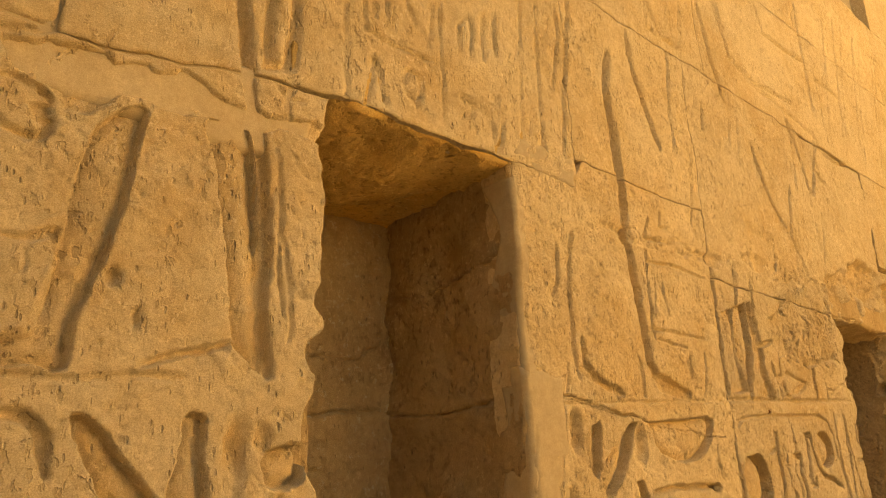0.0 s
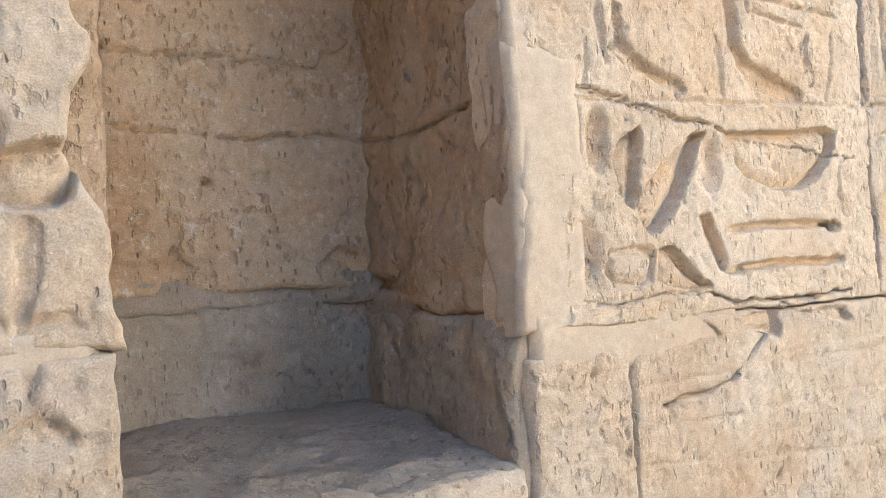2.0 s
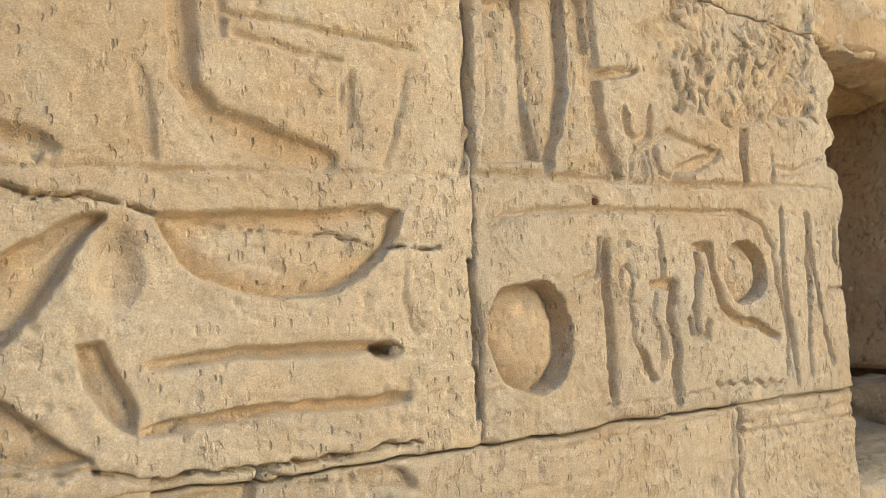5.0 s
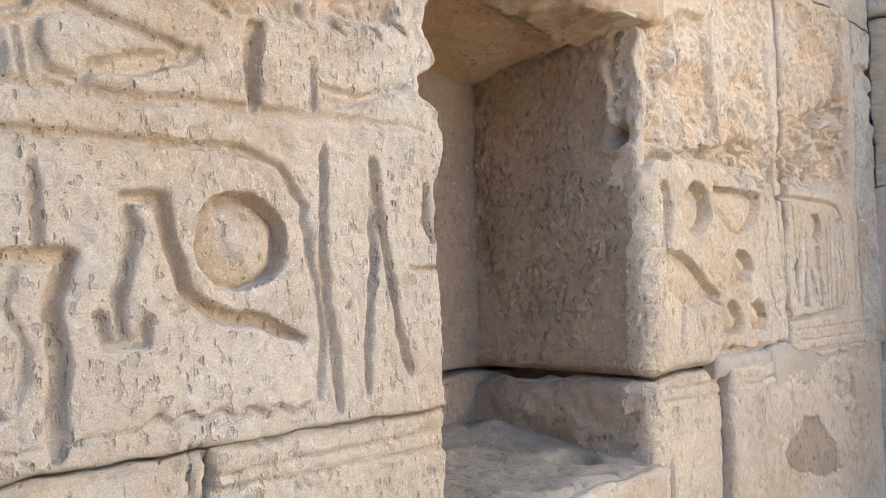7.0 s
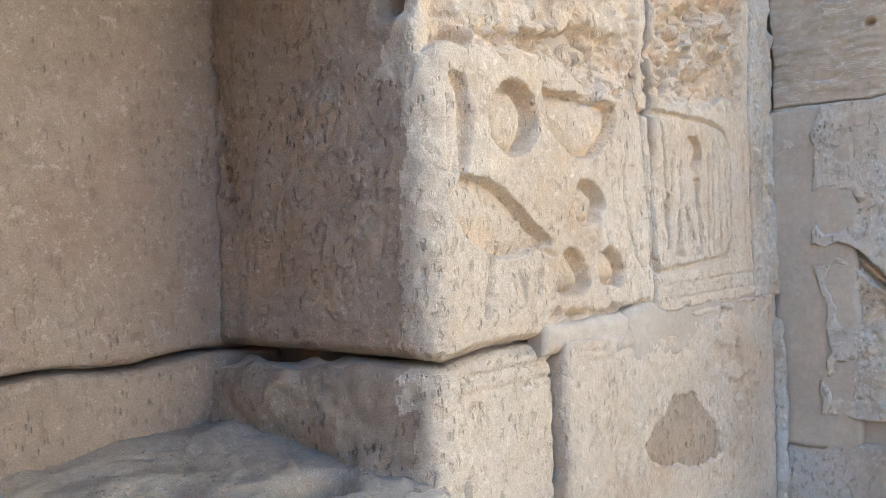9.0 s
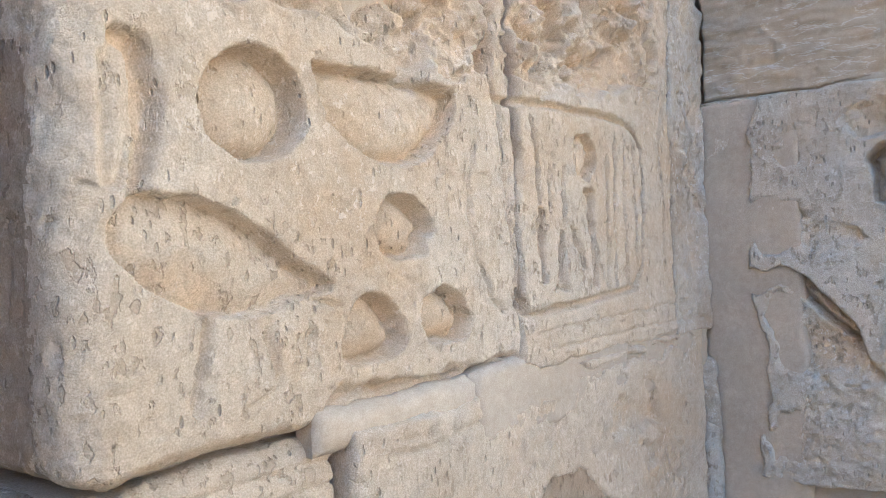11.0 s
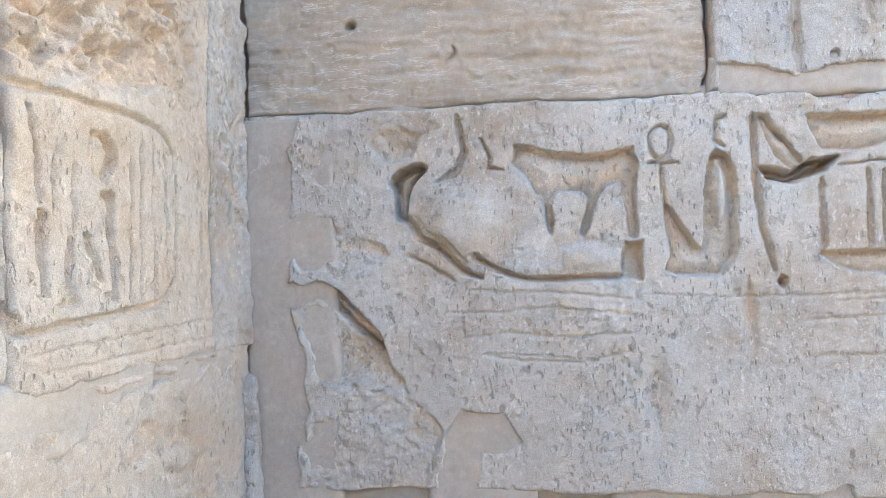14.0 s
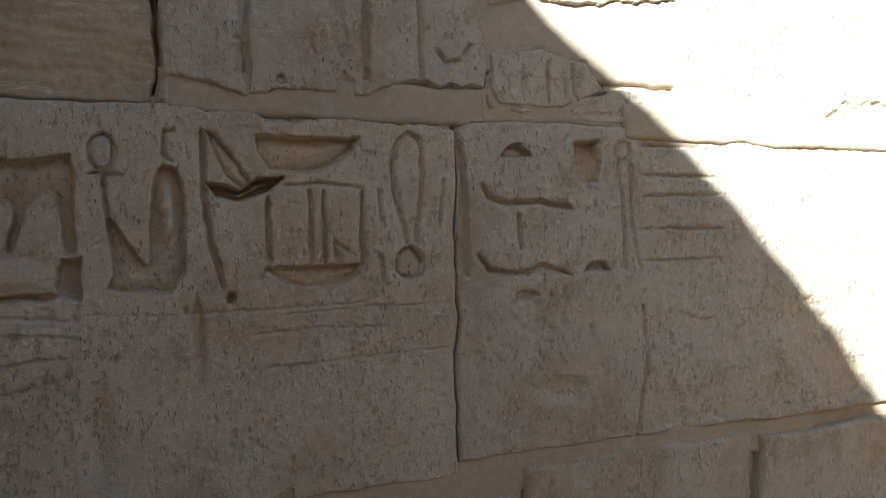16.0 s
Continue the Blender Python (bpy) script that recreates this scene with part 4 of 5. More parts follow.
B.sunk(0.032, 0.0, (0.445, 1.367), (0.389, 1.365), (0.391, 1.243), (0.455, 1.244))
B.sunk(0.030, 0.06, (0.791, 1.683), (0.699, 1.658), (0.534, 1.631), (0.415, 1.665), (0.398, 1.613), (0.409, 1.503), (0.399, 1.375), (0.430, 1.376), (0.437, 1.467), (0.454, 1.556), (0.514, 1.543), (0.565, 1.379), (0.587, 1.383), (0.546, 1.522), (0.683, 1.529), (0.664, 1.390), (0.686, 1.400), (0.702, 1.520), (0.730, 1.521), (0.756, 1.586), (0.807, 1.625))
B.groove(0.020, 0.026, (0.791, 1.680), (0.699, 1.657), (0.571, 1.633), (0.488, 1.643), (0.415, 1.657))
B.groove(0.014, 0.012, (0.902, 1.711), (0.866, 1.645), (0.876, 1.608), (0.830, 1.607))
B.bulge(0.012, 0.569, 1.314, 0.101, 0.055)
# looped cross, pointed sign, seated figure
B.ring(0.013, 0.013, 0.328, 1.675, 0.034, 0.053)
B.groove(0.012, 0.012, (0.367, 1.610), (0.270, 1.607))
B.groove(0.014, 0.014, (0.327, 1.620), (0.319, 1.501), (0.309, 1.460))
B.sunk(0.034, 0.06, (0.322, 1.497), (0.284, 1.449), (0.219, 1.334), (0.200, 1.334), (0.191, 1.589), (0.163, 1.639), (0.118, 1.632), (0.093, 1.568), (0.097, 1.244), (0.324, 1.249), (0.299, 1.318))
B.bulge(0.018, 0.146, 1.496, 0.029, 0.109)
B.groove(0.016, 0.014, (0.128, 1.747), (0.152, 1.744), (0.155, 1.669), (0.132, 1.656))
B.groove(0.02, 0.02, (0.041, 1.747), (0.039, 1.584), (0.023, 1.402), (-0.017, 1.253))
B.bulge(-0.03, -0.040, 1.223, 0.018, 0.024)
# hook with a deep hole, bowl, basket
B.sunk(0.03, 0.012, (0.030, 1.751), (0.005, 1.743), (-0.081, 1.631), (-0.116, 1.583), (-0.080, 1.570), (-0.028, 1.615))
B.sunk(0.075, 0.03, (0.030, 1.588), (-0.033, 1.578), (-0.080, 1.566), (-0.131, 1.608), (-0.215, 1.609), (-0.172, 1.567), (-0.079, 1.530), (0.002, 1.550))
B.sunk(0.034, 0.06, (-0.121, 1.746), (-0.292, 1.744), (-0.470, 1.748), (-0.441, 1.696), (-0.377, 1.653), (-0.307, 1.628), (-0.170, 1.632), (-0.132, 1.688))
B.groove(0.018, 0.018, (-0.161, 1.542), (-0.159, 1.434), (-0.162, 1.326))
B.groove(0.018, 0.018, (-0.480, 1.569), (-0.474, 1.444), (-0.477, 1.319))
B.groove(0.010, 0.010, (-0.209, 1.581), (-0.324, 1.595), (-0.480, 1.580))
B.groove(0.016, 0.016, (-0.299, 1.565), (-0.298, 1.332))
B.groove(0.016, 0.016, (-0.344, 1.564), (-0.345, 1.331))
B.groove(0.014, 0.014, (-0.376, 1.407), (-0.389, 1.330))
B.groove(0.014, 0.012, (-0.380, 1.400), (-0.428, 1.365))
B.sunk(0.030, 0.06, (-0.146, 1.315), (-0.318, 1.319), (-0.486, 1.324), (-0.443, 1.275), (-0.373, 1.246), (-0.285, 1.244), (-0.198, 1.271))
# feather, ring and strokes
B.groove(0.018, 0.014, (-0.636, 1.390), (-0.603, 1.527), (-0.584, 1.662), (-0.604, 1.740), (-0.641, 1.769), (-0.687, 1.744), (-0.694, 1.646), (-0.689, 1.547), (-0.670, 1.390))
B.disc(0.03, 0.02, -0.646, 1.320, 0.055, 0.059)
B.groove(0.016, 0.014, (-0.536, 1.575), (-0.543, 1.473))
B.groove(0.016, 0.014, (-0.541, 1.353), (-0.550, 1.256))
B.groove(0.014, 0.010, (-0.773, 1.608), (-0.760, 1.448))
B.groove(0.03, 0.022, (-0.840, 1.745), (-0.853, 1.549), (-0.863, 1.266))
# signs of the last block
B.sunk(0.028, 0.06, (-0.998, 1.698), (-1.033, 1.740), (-1.080, 1.754), (-1.132, 1.702))
B.sunk(0.034, 0.0, (-1.320, 1.763), (-1.428, 1.767), (-1.426, 1.614), (-1.374, 1.613), (-1.323, 1.621))
B.groove(0.022, 0.018, (-0.928, 1.590), (-0.962, 1.549), (-1.031, 1.529), (-1.150, 1.536), (-1.297, 1.513))
B.groove(0.016, 0.014, (-1.073, 1.488), (-1.078, 1.363))
B.groove(0.022, 0.016, (-0.914, 1.341), (-0.954, 1.283), (-1.075, 1.267), (-1.171, 1.294), (-1.294, 1.262))
B.sunk(0.026, 0.06, (-1.353, 1.271), (-1.397, 1.309), (-1.449, 1.303), (-1.480, 1.263))
B.ring(0.014, 0.010, -1.538, 1.735, 0.038, 0.035)
B.groove(0.014, 0.012, (-1.522, 1.697), (-1.541, 1.443), (-1.550, 1.265))
B.groove(0.014, 0.010, (-1.575, 1.688), (-1.578, 1.443), (-1.623, 1.272))
B.groove(0.014, 0.010, (-1.628, 1.761), (-1.926, 1.762))
B.groove(0.018, 0.010, (-1.640, 1.645), (-2.046, 1.641))
B.groove(0.018, 0.010, (-1.640, 1.559), (-2.030, 1.570))
B.groove(0.014, 0.008, (-1.638, 1.431), (-2.044, 1.428))
B.groove(0.014, 0.008, (-1.637, 1.303), (-2.043, 1.303))
B.sunk(0.018, 0.06, (-1.062, 1.196), (-1.122, 1.211), (-1.170, 1.188), (-1.133, 1.162), (-1.074, 1.171))
# the course above
B.groove(0.026, 0.020, (-0.493, 2.324), (-0.497, 1.917))
B.groove(0.022, 0.016, (-0.696, 2.350), (-0.698, 1.950))
B.groove(0.022, 0.014, (-0.110, 2.276), (-0.093, 2.060), (-0.104, 1.883))
B.damage(0.016, 0.05, (-0.040, 2.232), (-0.110, 2.240), (-0.104, 1.883), (-0.043, 1.879))
B.damage(0.016, 0.05, (-0.366, 2.271), (-0.428, 2.279), (-0.453, 1.886), (-0.399, 1.883))
B.groove(0.018, 0.012, (-0.758, 2.067), (-0.789, 2.026), (-0.855, 2.039), (-0.883, 2.093))
B.groove(0.014, 0.010, (-1.102, 2.008), (-1.106, 1.905))
B.groove(0.014, 0.010, (-1.204, 2.058), (-1.207, 1.911))
B.groove(0.018, 0.012, (-1.308, 2.055), (-1.332, 1.918))
B.damage(0.02, 0.09, (1.561, 1.477), (1.408, 1.474), (1.374, 1.400), (1.484, 1.311), (1.564, 1.349))
B.sunk(0.02, 0.0, (-0.222, 0.587), (-0.231, 0.549), (-0.363, 0.560), (-0.494, 0.515), (-0.761, 0.535), (-0.819, 0.574), (-0.817, 0.452), (0.015, 0.478), (0.014, 0.512))
B.bulge(-0.007, 0.353, 0.823, 0.065, 0.241)
B.bulge(-0.008, 0.060, 1.076, 0.029, 0.167)
B.groove(0.008, 0.004, (1.036, 1.136), (0.761, 1.139), (0.393, 1.121))
B.groove(0.008, 0.004, (0.893, 1.004), (0.673, 0.989), (0.489, 0.975))
B.groove(0.008, 0.004, (-0.126, 0.987), (-0.446, 1.007), (-0.788, 1.017))
B.groove(0.008, 0.004, (-0.204, 1.162), (-0.449, 1.175), (-0.790, 1.176))
B.sunk(0.02, 0.0, (0.148, 1.814), (0.136, 1.918), (0.025, 1.904), (-0.086, 1.860), (-0.273, 1.894), (-0.480, 1.891), (-0.651, 1.953), (-0.954, 1.940), (-0.895, 1.838), (-0.819, 1.796))
B.bulge(-0.03, -0.208, 1.926, 0.015, 0.015)
B.bulge(-0.03, 1.338, 2.117, 0.025, 0.022)
B.crack(0.008, 0.012, (1.016, 1.980), (0.988, 2.013), (0.993, 2.031))
B.crack(0.012, 0.04, (0.178, 2.149), (0.167, 2.038), (0.164, 1.928), (0.185, 1.818))
# right end of the end wall
B.groove(0.016, 0.018, (-0.961, 2.069), (-0.963, 1.937), (-0.997, 1.888), (-1.273, 1.882), (-1.400, 1.939), (-1.465, 1.958))
B.groove(0.016, 0.014, (-0.965, 2.080), (-1.177, 2.108), (-1.376, 2.071), (-1.457, 1.968))
B.sunk(0.02, 0.0, (-0.514, 1.852), (-0.918, 1.924), (-0.967, 1.872), (-1.273, 1.872), (-1.584, 1.897), (-1.530, 1.876), (-0.806, 1.828))
B.sunk(0.02, 0.0, (-0.922, 2.258), (-1.811, 2.355), (-1.808, 1.991), (-1.465, 1.958), (-1.376, 2.082), (-1.177, 2.118), (-0.965, 2.090))
B.groove(0.014, 0.008, (-1.274, 2.021), (-1.286, 1.936))
B.groove(0.014, 0.008, (-1.337, 2.036), (-1.349, 1.940))
B.bulge(-0.014, -1.261, 0.823, 0.150, 0.065)
B.damage(0.012, 0.05, (-0.978, 1.221), (-1.266, 1.231), (-1.289, 1.058), (-1.093, 1.028))
B.groove(0.014, 0.01, (-1.632, 1.128), (-1.658, 0.945), (-1.600, 0.589))
B.damage(0.012, 0.1, (-1.659, 1.081), (-2.771, 1.125), (-2.955, 0.642), (-1.683, 0.602))
# upper wall, far carvings
A.groove(0.03, 0.016, (3.652, 3.768), (3.698, 3.509), (3.787, 3.205))
A.groove(0.03, 0.016, (4.407, 4.111), (4.482, 3.903), (5.054, 3.924))
A.groove(0.025, 0.014, (5.199, 3.850), (5.579, 3.853), (5.609, 3.512))
A.groove(0.03, 0.016, (5.082, 4.418), (5.075, 3.975), (5.069, 3.555))
A.groove(0.03, 0.018, (4.548, 3.403), (4.632, 3.224), (4.746, 2.916))
A.groove(0.03, 0.018, (4.039, 3.040), (4.103, 2.844), (4.285, 2.613))
A.groove(0.03, 0.018, (4.966, 3.292), (5.202, 3.252), (5.492, 3.296))

A.scratches(420, 0.022, 4.02, 4.66, 1.86, 2.36, 5)
A.scratches(120, 0.010, 6.75, 7.5, 1.75, 2.2, 6)
A.scratches(70, 0.010, 5.8, 6.6, 1.75, 2.1, 7)
A.h *= 1.2
B.h *= 1.7
for field, seed, amount in ((A, 300, 0.004), (B, 320, 0.0045)):
    field.h += amount * smooth(0.18, 0.26, fbm(field.U, field.Z, 0.30, seed, 5, 0.6)) + 0.6 * amount * smooth(0.1, 0.2, fbm(field.U, field.Z * 1.4, 0.11, seed + 9, 4, 0.6))
# worn corner of the first niche
A.h += 0.02 * np.clip(1 - (A.U - 2.08) / 0.035, 0, 1) ** 2 * ((A.U > 2.06) & (A.U < 2.2) & (A.Z < 2.4))
A.damage(0.035, 0.07, (7.62, 1.08), (7.9, 1.08), (7.9, 2.44), (7.62, 2.44))
B.damage(0.03, 0.08, (-2.60, 1.90), (-3.2, 1.88), (-3.2, 2.02), (-2.75, 2.0))
A.damage(0.075, 0.10, (4.70, 2.15), (5.75, 2.15), (5.95, 2.5), (5.3, 2.62), (4.72, 2.40))
A.damage(0.06, 0.09, (5.69, 1.72), (5.84, 1.76), (5.90, 2.2), (5.69, 2.2))
A.pits(1700, 0.011, 0.009, 0.3, 7.7, 0.4, 1.08, 2.2, 11)
A.pits(2300, 0.007, 0.006, 0.3, 7.7, 0.5, 2.4, 2.4, 16)
A.pits(1100, 0.008, 0.007, 2.1, 7.7, 1.08, 2.5, 2.2, 12)
A.pits(500, 0.010, 0.007, 0.2, 2.6, 0.5, 3.0, 1.5, 13)
B.pits(700, 0.007, 0.005, -3.1, 1.6, 0.5, 2.3, 1.6, 17)
B.pits(700, 0.012, 0.009, -3.2, 1.6, 0.4, 1.2, 1.8, 14)
B.pits(250, 0.008, 0.006, -3.2, 1.6, 1.3, 2.6, 1.8, 15)

# ---------------------------------------------------------------- ground
def ground_sheet():
    n = 110
    a = np.linspace(-1, 1, n)
    gx, gy = np.meshgrid(np.sign(a) * np.abs(a) ** 4 * 2500, np.sign(a) * np.abs(a) ** 4 * 2500)
    gx, gy = gx + 4, gy - 1
    gz = GROUND - 0.02 + 0.012 * fbm(gx, gy, 0.7, 70, 4)
    g = grid_object("ground", np.stack([gx, gy, gz], -1), (0, 0, -0.3), SAND, None)
    return tagged(g, "sandy trodden temple ground in the open", "ground", kind="structure")


ground_sheet()

# ---------------------------------------------------------------- the long carved wall
wall_a = box_mesh("wall_north", [
    (-6.0, N1[0] - 0.12, 1.80, THICK, GROUND - 0.1, LOW_TOP),
    (N1[1] + 0.12, N2[0] - 0.12, 1.80, THICK, GROUND - 0.1, LOW_TOP),
    (N2[1] + 0.12, 9.0, 1.80, THICK, GROUND - 0.1, TOP),
    (N1[0] - 0.12, N1[1] + 0.12, DEEP + 0.1, THICK, GROUND - 0.1, LOW_TOP),
    (N2[0] - 0.12, N2[1] + 0.12, DEEP + 0.1, THICK, GROUND - 0.1, LOW_TOP),
    (N1[0] - 0.12, N1[1] + 0.12, 1.80, DEEP + 0.1, GROUND - 0.1, N1[2] - 0.12),
    (N2[0] - 0.12, N2[1] + 0.12, 1.80, DEEP + 0.1, GROUND - 0.1, N2[2] - 0.12),
    (N1[0] - 0.12, N1[1] + 0.12, 1.80, DEEP + 0.1, N1[3] + 0.12, LOW_TOP),
    (N2[0] - 0.12, N2[1] + 0.12, 1.80, DEEP + 0.1, N2[3] + 0.12, LOW_TOP),
], PLASTER)
tagged(wall_a, "pale sandstone temple wall carved with deep sunk reliefs and two niches", "wall", kind="structure")


def block_a(x0, x1, z0, z1, res=0.005, material=SANDSTONE, seed=1, label="", proud=0.0, **kw):
    return slab("stone_block", (x0, FACE_A - proud, z0), (1, 0, 0), (0, 0, 1), (0, -1, 0), x1 - x0, z1 - z0, res,
                lambda u, v: A.sample(u + x0, v + z0), material, wall_a, label, seed=seed, **kw)


def notched(z0, *bites):
    """An edge broken by bites (height, reach, half height)."""
    def f(v):
        o = 0.018 * fbm(v, v * 0, 0.16, 77, 4)
        for zc, reach, half in bites:
            o = o + reach * (1 - smooth(0.15, 1.0, np.abs(v + z0 - zc) / half))
        return o
    return f


# left of the first niche
block_a(-1.2, 0.2, GROUND, 2.31, 0.03, seed=1)
block_a(0.205, 1.31, GROUND, 1.12, 0.009, seed=2)
block_a(0.205, 1.31, 1.124, 2.31, 0.0045, seed=3, top=lambda u: 0.085 * smooth(0.42, 1.15, u), right=notched(1.124, (1.45, -0.045, 0.16), (1.66, -0.04, 0.07), (1.80, -0.03, 0.06)), rim=0.018)
block_a(-1.2, 0.62, 2.315, 3.30, 0.012, seed=4)
# lintel and pier between the niches
block_a(0.62, 2.43, 2.40, 3.30, 0.010, seed=5, rim=0.004, wear=0.001, bonded=True, bottom=lambda u: -0.09 * (1 - smooth(0.0, 0.75, u)))
block_a(2.43, 3.376, 2.50, 3.30, 0.010, seed=6, rim=0.004, wear=0.001, bonded=True)
block_a(2.08, 3.374, 1.085, 2.50, 0.004, seed=7, top=lambda u: -0.1 * (1 - smooth(0.3, 0.4, u)), rim=0.006, wear=0.008, bonded=True)
block_a(2.08, 2.365, GROUND, 1.03, seed=8)
block_a(2.367, 4.22, GROUND, 1.08, 0.007, seed=9)
block_a(1.315, 2.075, GROUND, N1[2] - 0.005, 0.02, seed=61)
block_a(4.79, 5.705, GROUND, N2[2] - 0.005, 0.02, seed=62)
block_a(3.376, 4.775, 1.085, 2.18, 0.004, seed=10, right=notched(1.085, (1.95, -0.05, 0.1), (1.8, -0.06, 0.06), (2.15, -0.06, 0.1)), rim=0.012)
block_a(4.225, 4.785, GROUND, 1.085, seed=11)
block_a(3.376, 4.70, 2.18, 3.30, 0.010, seed=12, rim=0.004, wear=0.001, bonded=True)
block_a(4.70, 5.70, 2.17, 3.30, 0.010, seed=13, rim=0.04)
# right of the second niche
block_a(5.702, 6.715, 2.62, 3.30, 0.010, seed=15, rim=0.004, wear=0.001, bonded=True)
block_a(6.165, 7.81, GROUND, 1.055, 0.007, seed=17)
block_a(6.72, 7.60, 1.06, 2.618, 0.0045, seed=18)
block_a(6.717, 7.88, 2.62, 3.30, 0.010, seed=19, rim=0.004, wear=0.001, bonded=True)
block_a(7.605, 7.90, 1.04, 2.618, seed=20, material=GREY)
block_a(7.822, 7.885, GROUND, 0.935, seed=21, material=GREY, proud=0.03, rim=0.03, wear=0.035)
# upper courses
for row, (z0, z1) in enumerate(((3.302, 4.15), (4.152, LOW_TOP), (LOW_TOP + 0.002, TOP))):
    edges = [-1.2, 0.5 + 0.4 * row, 2.1 - 0.3 * row, 3.6 + 0.3 * row, 5.2 - 0.2 * row, 6.6 + 0.1 * row, 7.9]
    for k, (x0, x1) in enumerate(zip(edges, edges[1:])):
        if row == 2 and x0 < 5.0:
            continue
        x0 = 5.84 if row == 2 and x0 < 5.7 else x0
        slab("stone_block", (x0, FACE_A, z0), (1, 0, 0), (0, 0, 1), (0, -1, 0), x1 - x0 - 0.001, z1 - z0, 0.014,
             lambda u, v: A.sample(u + x0, v + z0) * (v + z0 < 4.58), SANDSTONE, wall_a, seed=30 + row * 7 + k, rim=0.004, wear=0.0, bonded=True,
             top=(lambda u: 0.13 * smooth(0.5, 1.5, u + x0) * (1 - smooth(2.4, 3.7, u + x0))) if row == 1 else None)


def plaster_a(x0, x1, z0, z1, depth, seed):
    slab("plaster_patch", (x0, FACE_A + depth, z0), (1, 0, 0), (0, 0, 1), (0, -1, 0), x1 - x0, z1 - z0, 0.01, flat, PLASTER, wall_a,
         "smooth tan plaster repair between stones", thick=0.04, rim=0.03, wear=0.02, grain=0.0008, swell=0.006, seed=seed)


plaster_a(0.2, 1.29, 1.08, 1.16, 0.010, 138)
plaster_a(2.072, 2.26, 1.08, 1.69, 0.004, 146)
plaster_a(2.10, 2.74, 0.975, 1.125, 0.004, 140)
plaster_a(-0.6, 1.28, 2.16, 2.40, 0.013, 141)
plaster_a(6.10, 6.56, 1.02, 1.10, 0.009, 142)
plaster_a(6.53, 7.25, 0.93, 1.10, 0.009, 143)
patch = slab("bare_patch", (6.58, FACE_A + 0.016, 0.48), (1, 0, 0), (0, 0, 1), (0, -1, 0), 0.60, 0.35, 0.008, flat, PATINA, wall_a, "reddish-brown patch where the surface has flaked off", thick=0.04, rim=0.03, seed=146)
plaster_a(7.25, 7.88, 0.90, 1.10, 0.012, 144)
plaster_a(2.09, 2.43, 2.38, 2.52, 0.002, 145)

# linings of the niches
back_1 = Relief(1.15, 2.25, 0.6, 2.6, 0.006)
back_1.crack(0.0075, 0.03, (1.2, 1.80), (1.52, 1.794), (1.735, 1.806), (1.93, 1.805), (2.07, 1.90))
back_1.crack(0.0075, 0.03, (1.2, 1.62), (1.54, 1.603), (1.71, 1.591), (1.937, 1.614), (2.13, 1.608))
back_1.bulge(-0.05, 1.634, 1.478, 0.013, 0.013)
back_1.bulge(-0.04, 2.03, 1.90, 0.018, 0.015)
back_1.damage(0.03, 0.08, (1.90, 1.10), (2.15, 1.10), (2.15, 1.24), (2.0, 1.30), (1.92, 1.24))
back_1.h += 0.010 * smooth(0.1, 0.2, fbm(back_1.U, back_1.Z, 0.22, 400, 5, 0.6)) + 0.006 * fbm(back_1.U, back_1.Z, 0.07, 410, 3)
back_1.pits(300, 0.010, 0.006, 1.2, 2.2, 1.1, 2.4, 1.2, 41)
side_1 = Relief(1.65, 2.5, 0.6, 2.6, 0.006)
side_1.crack(0.0075, 0.03, (2.42, 1.60), (2.29, 1.586), (2.09, 1.577), (1.90, 1.60), (1.77, 1.624))
side_1.crack(0.0075, 0.03, (2.40, 2.05), (2.2, 2.02), (1.95, 2.06), (1.75, 2.09))
side_1.damage(0.05, 0.10, (2.05, 1.10), (2.45, 1.10), (2.45, 1.22), (2.2, 1.24), (2.1, 1.18))
side_1.h += 0.018 * fbm(side_1.U, side_1.Z, 0.16, 430, 4, 0.55)
side_1.pits(400, 0.012, 0.006, 1.7, 2.45, 0.8, 2.4, 2.5, 42)
side_2 = Relief(1.65, 2.5, 0.6, 2.6, 0.006)
side_2.h += 0.006 * fbm(side_2.U, side_2.Z, 0.12, 440, 4, 0.55)
side_2.pits(700, 0.012, 0.006, 1.7, 2.45, 1.0, 2.2, 1.6, 43)
side_2.damage(0.03, 0.05, (2.33, 1.4), (2.45, 1.4), (2.45, 2.3), (2.36, 2.3))
side_2.bulge(-0.06, 1.83, 1.83, 0.045, 0.05)
side_2.damage(0.03, 0.09, (1.66, 1.75), (1.84, 1.80), (1.86, 2.2), (1.66, 2.2))
side_2.crack(0.005, 0.010, (1.7, 1.43), (1.85, 1.42), (2.1, 1.43))
back_2 = Relief(4.6, 5.9, 0.6, 2.6, 0.008)
back_2.h += 0.006 * fbm(back_2.U, back_2.Z, 0.3, 450, 5, 0.6)
back_2.crack(0.006, 0.02, (5.05, 1.07), (5.06, 1.13), (5.05, 1.17))
back_2.pits(200, 0.010, 0.006, 4.7, 5.7, 1.1, 2.2, 1.4, 44)


def back_stone(field, x0, x1, z0, z1, y, material, seed, label=""):
    slab("niche_back", (x0, y, z0), (1, 0, 0), (0, 0, 1), (0, -1, 0), x1 - x0, z1 - z0, 0.007, lambda u, v: field.sample(u + x0, v + z0), material, wall_a, label, seed=seed, rim=0.02)


def side_stone(field, x, lean, y0, y1, z0, z1, material, seed, label=""):
    d = y1 - y0
    slab("niche_side", (x, y0, z0), (-lean / d, 1, 0), (0, 0, 1), (-1, 0, 0), d, z1 - z0, 0.007, lambda u, v: field.sample(u + y0, v + z0), material, wall_a, label, seed=seed, rim=0.025)


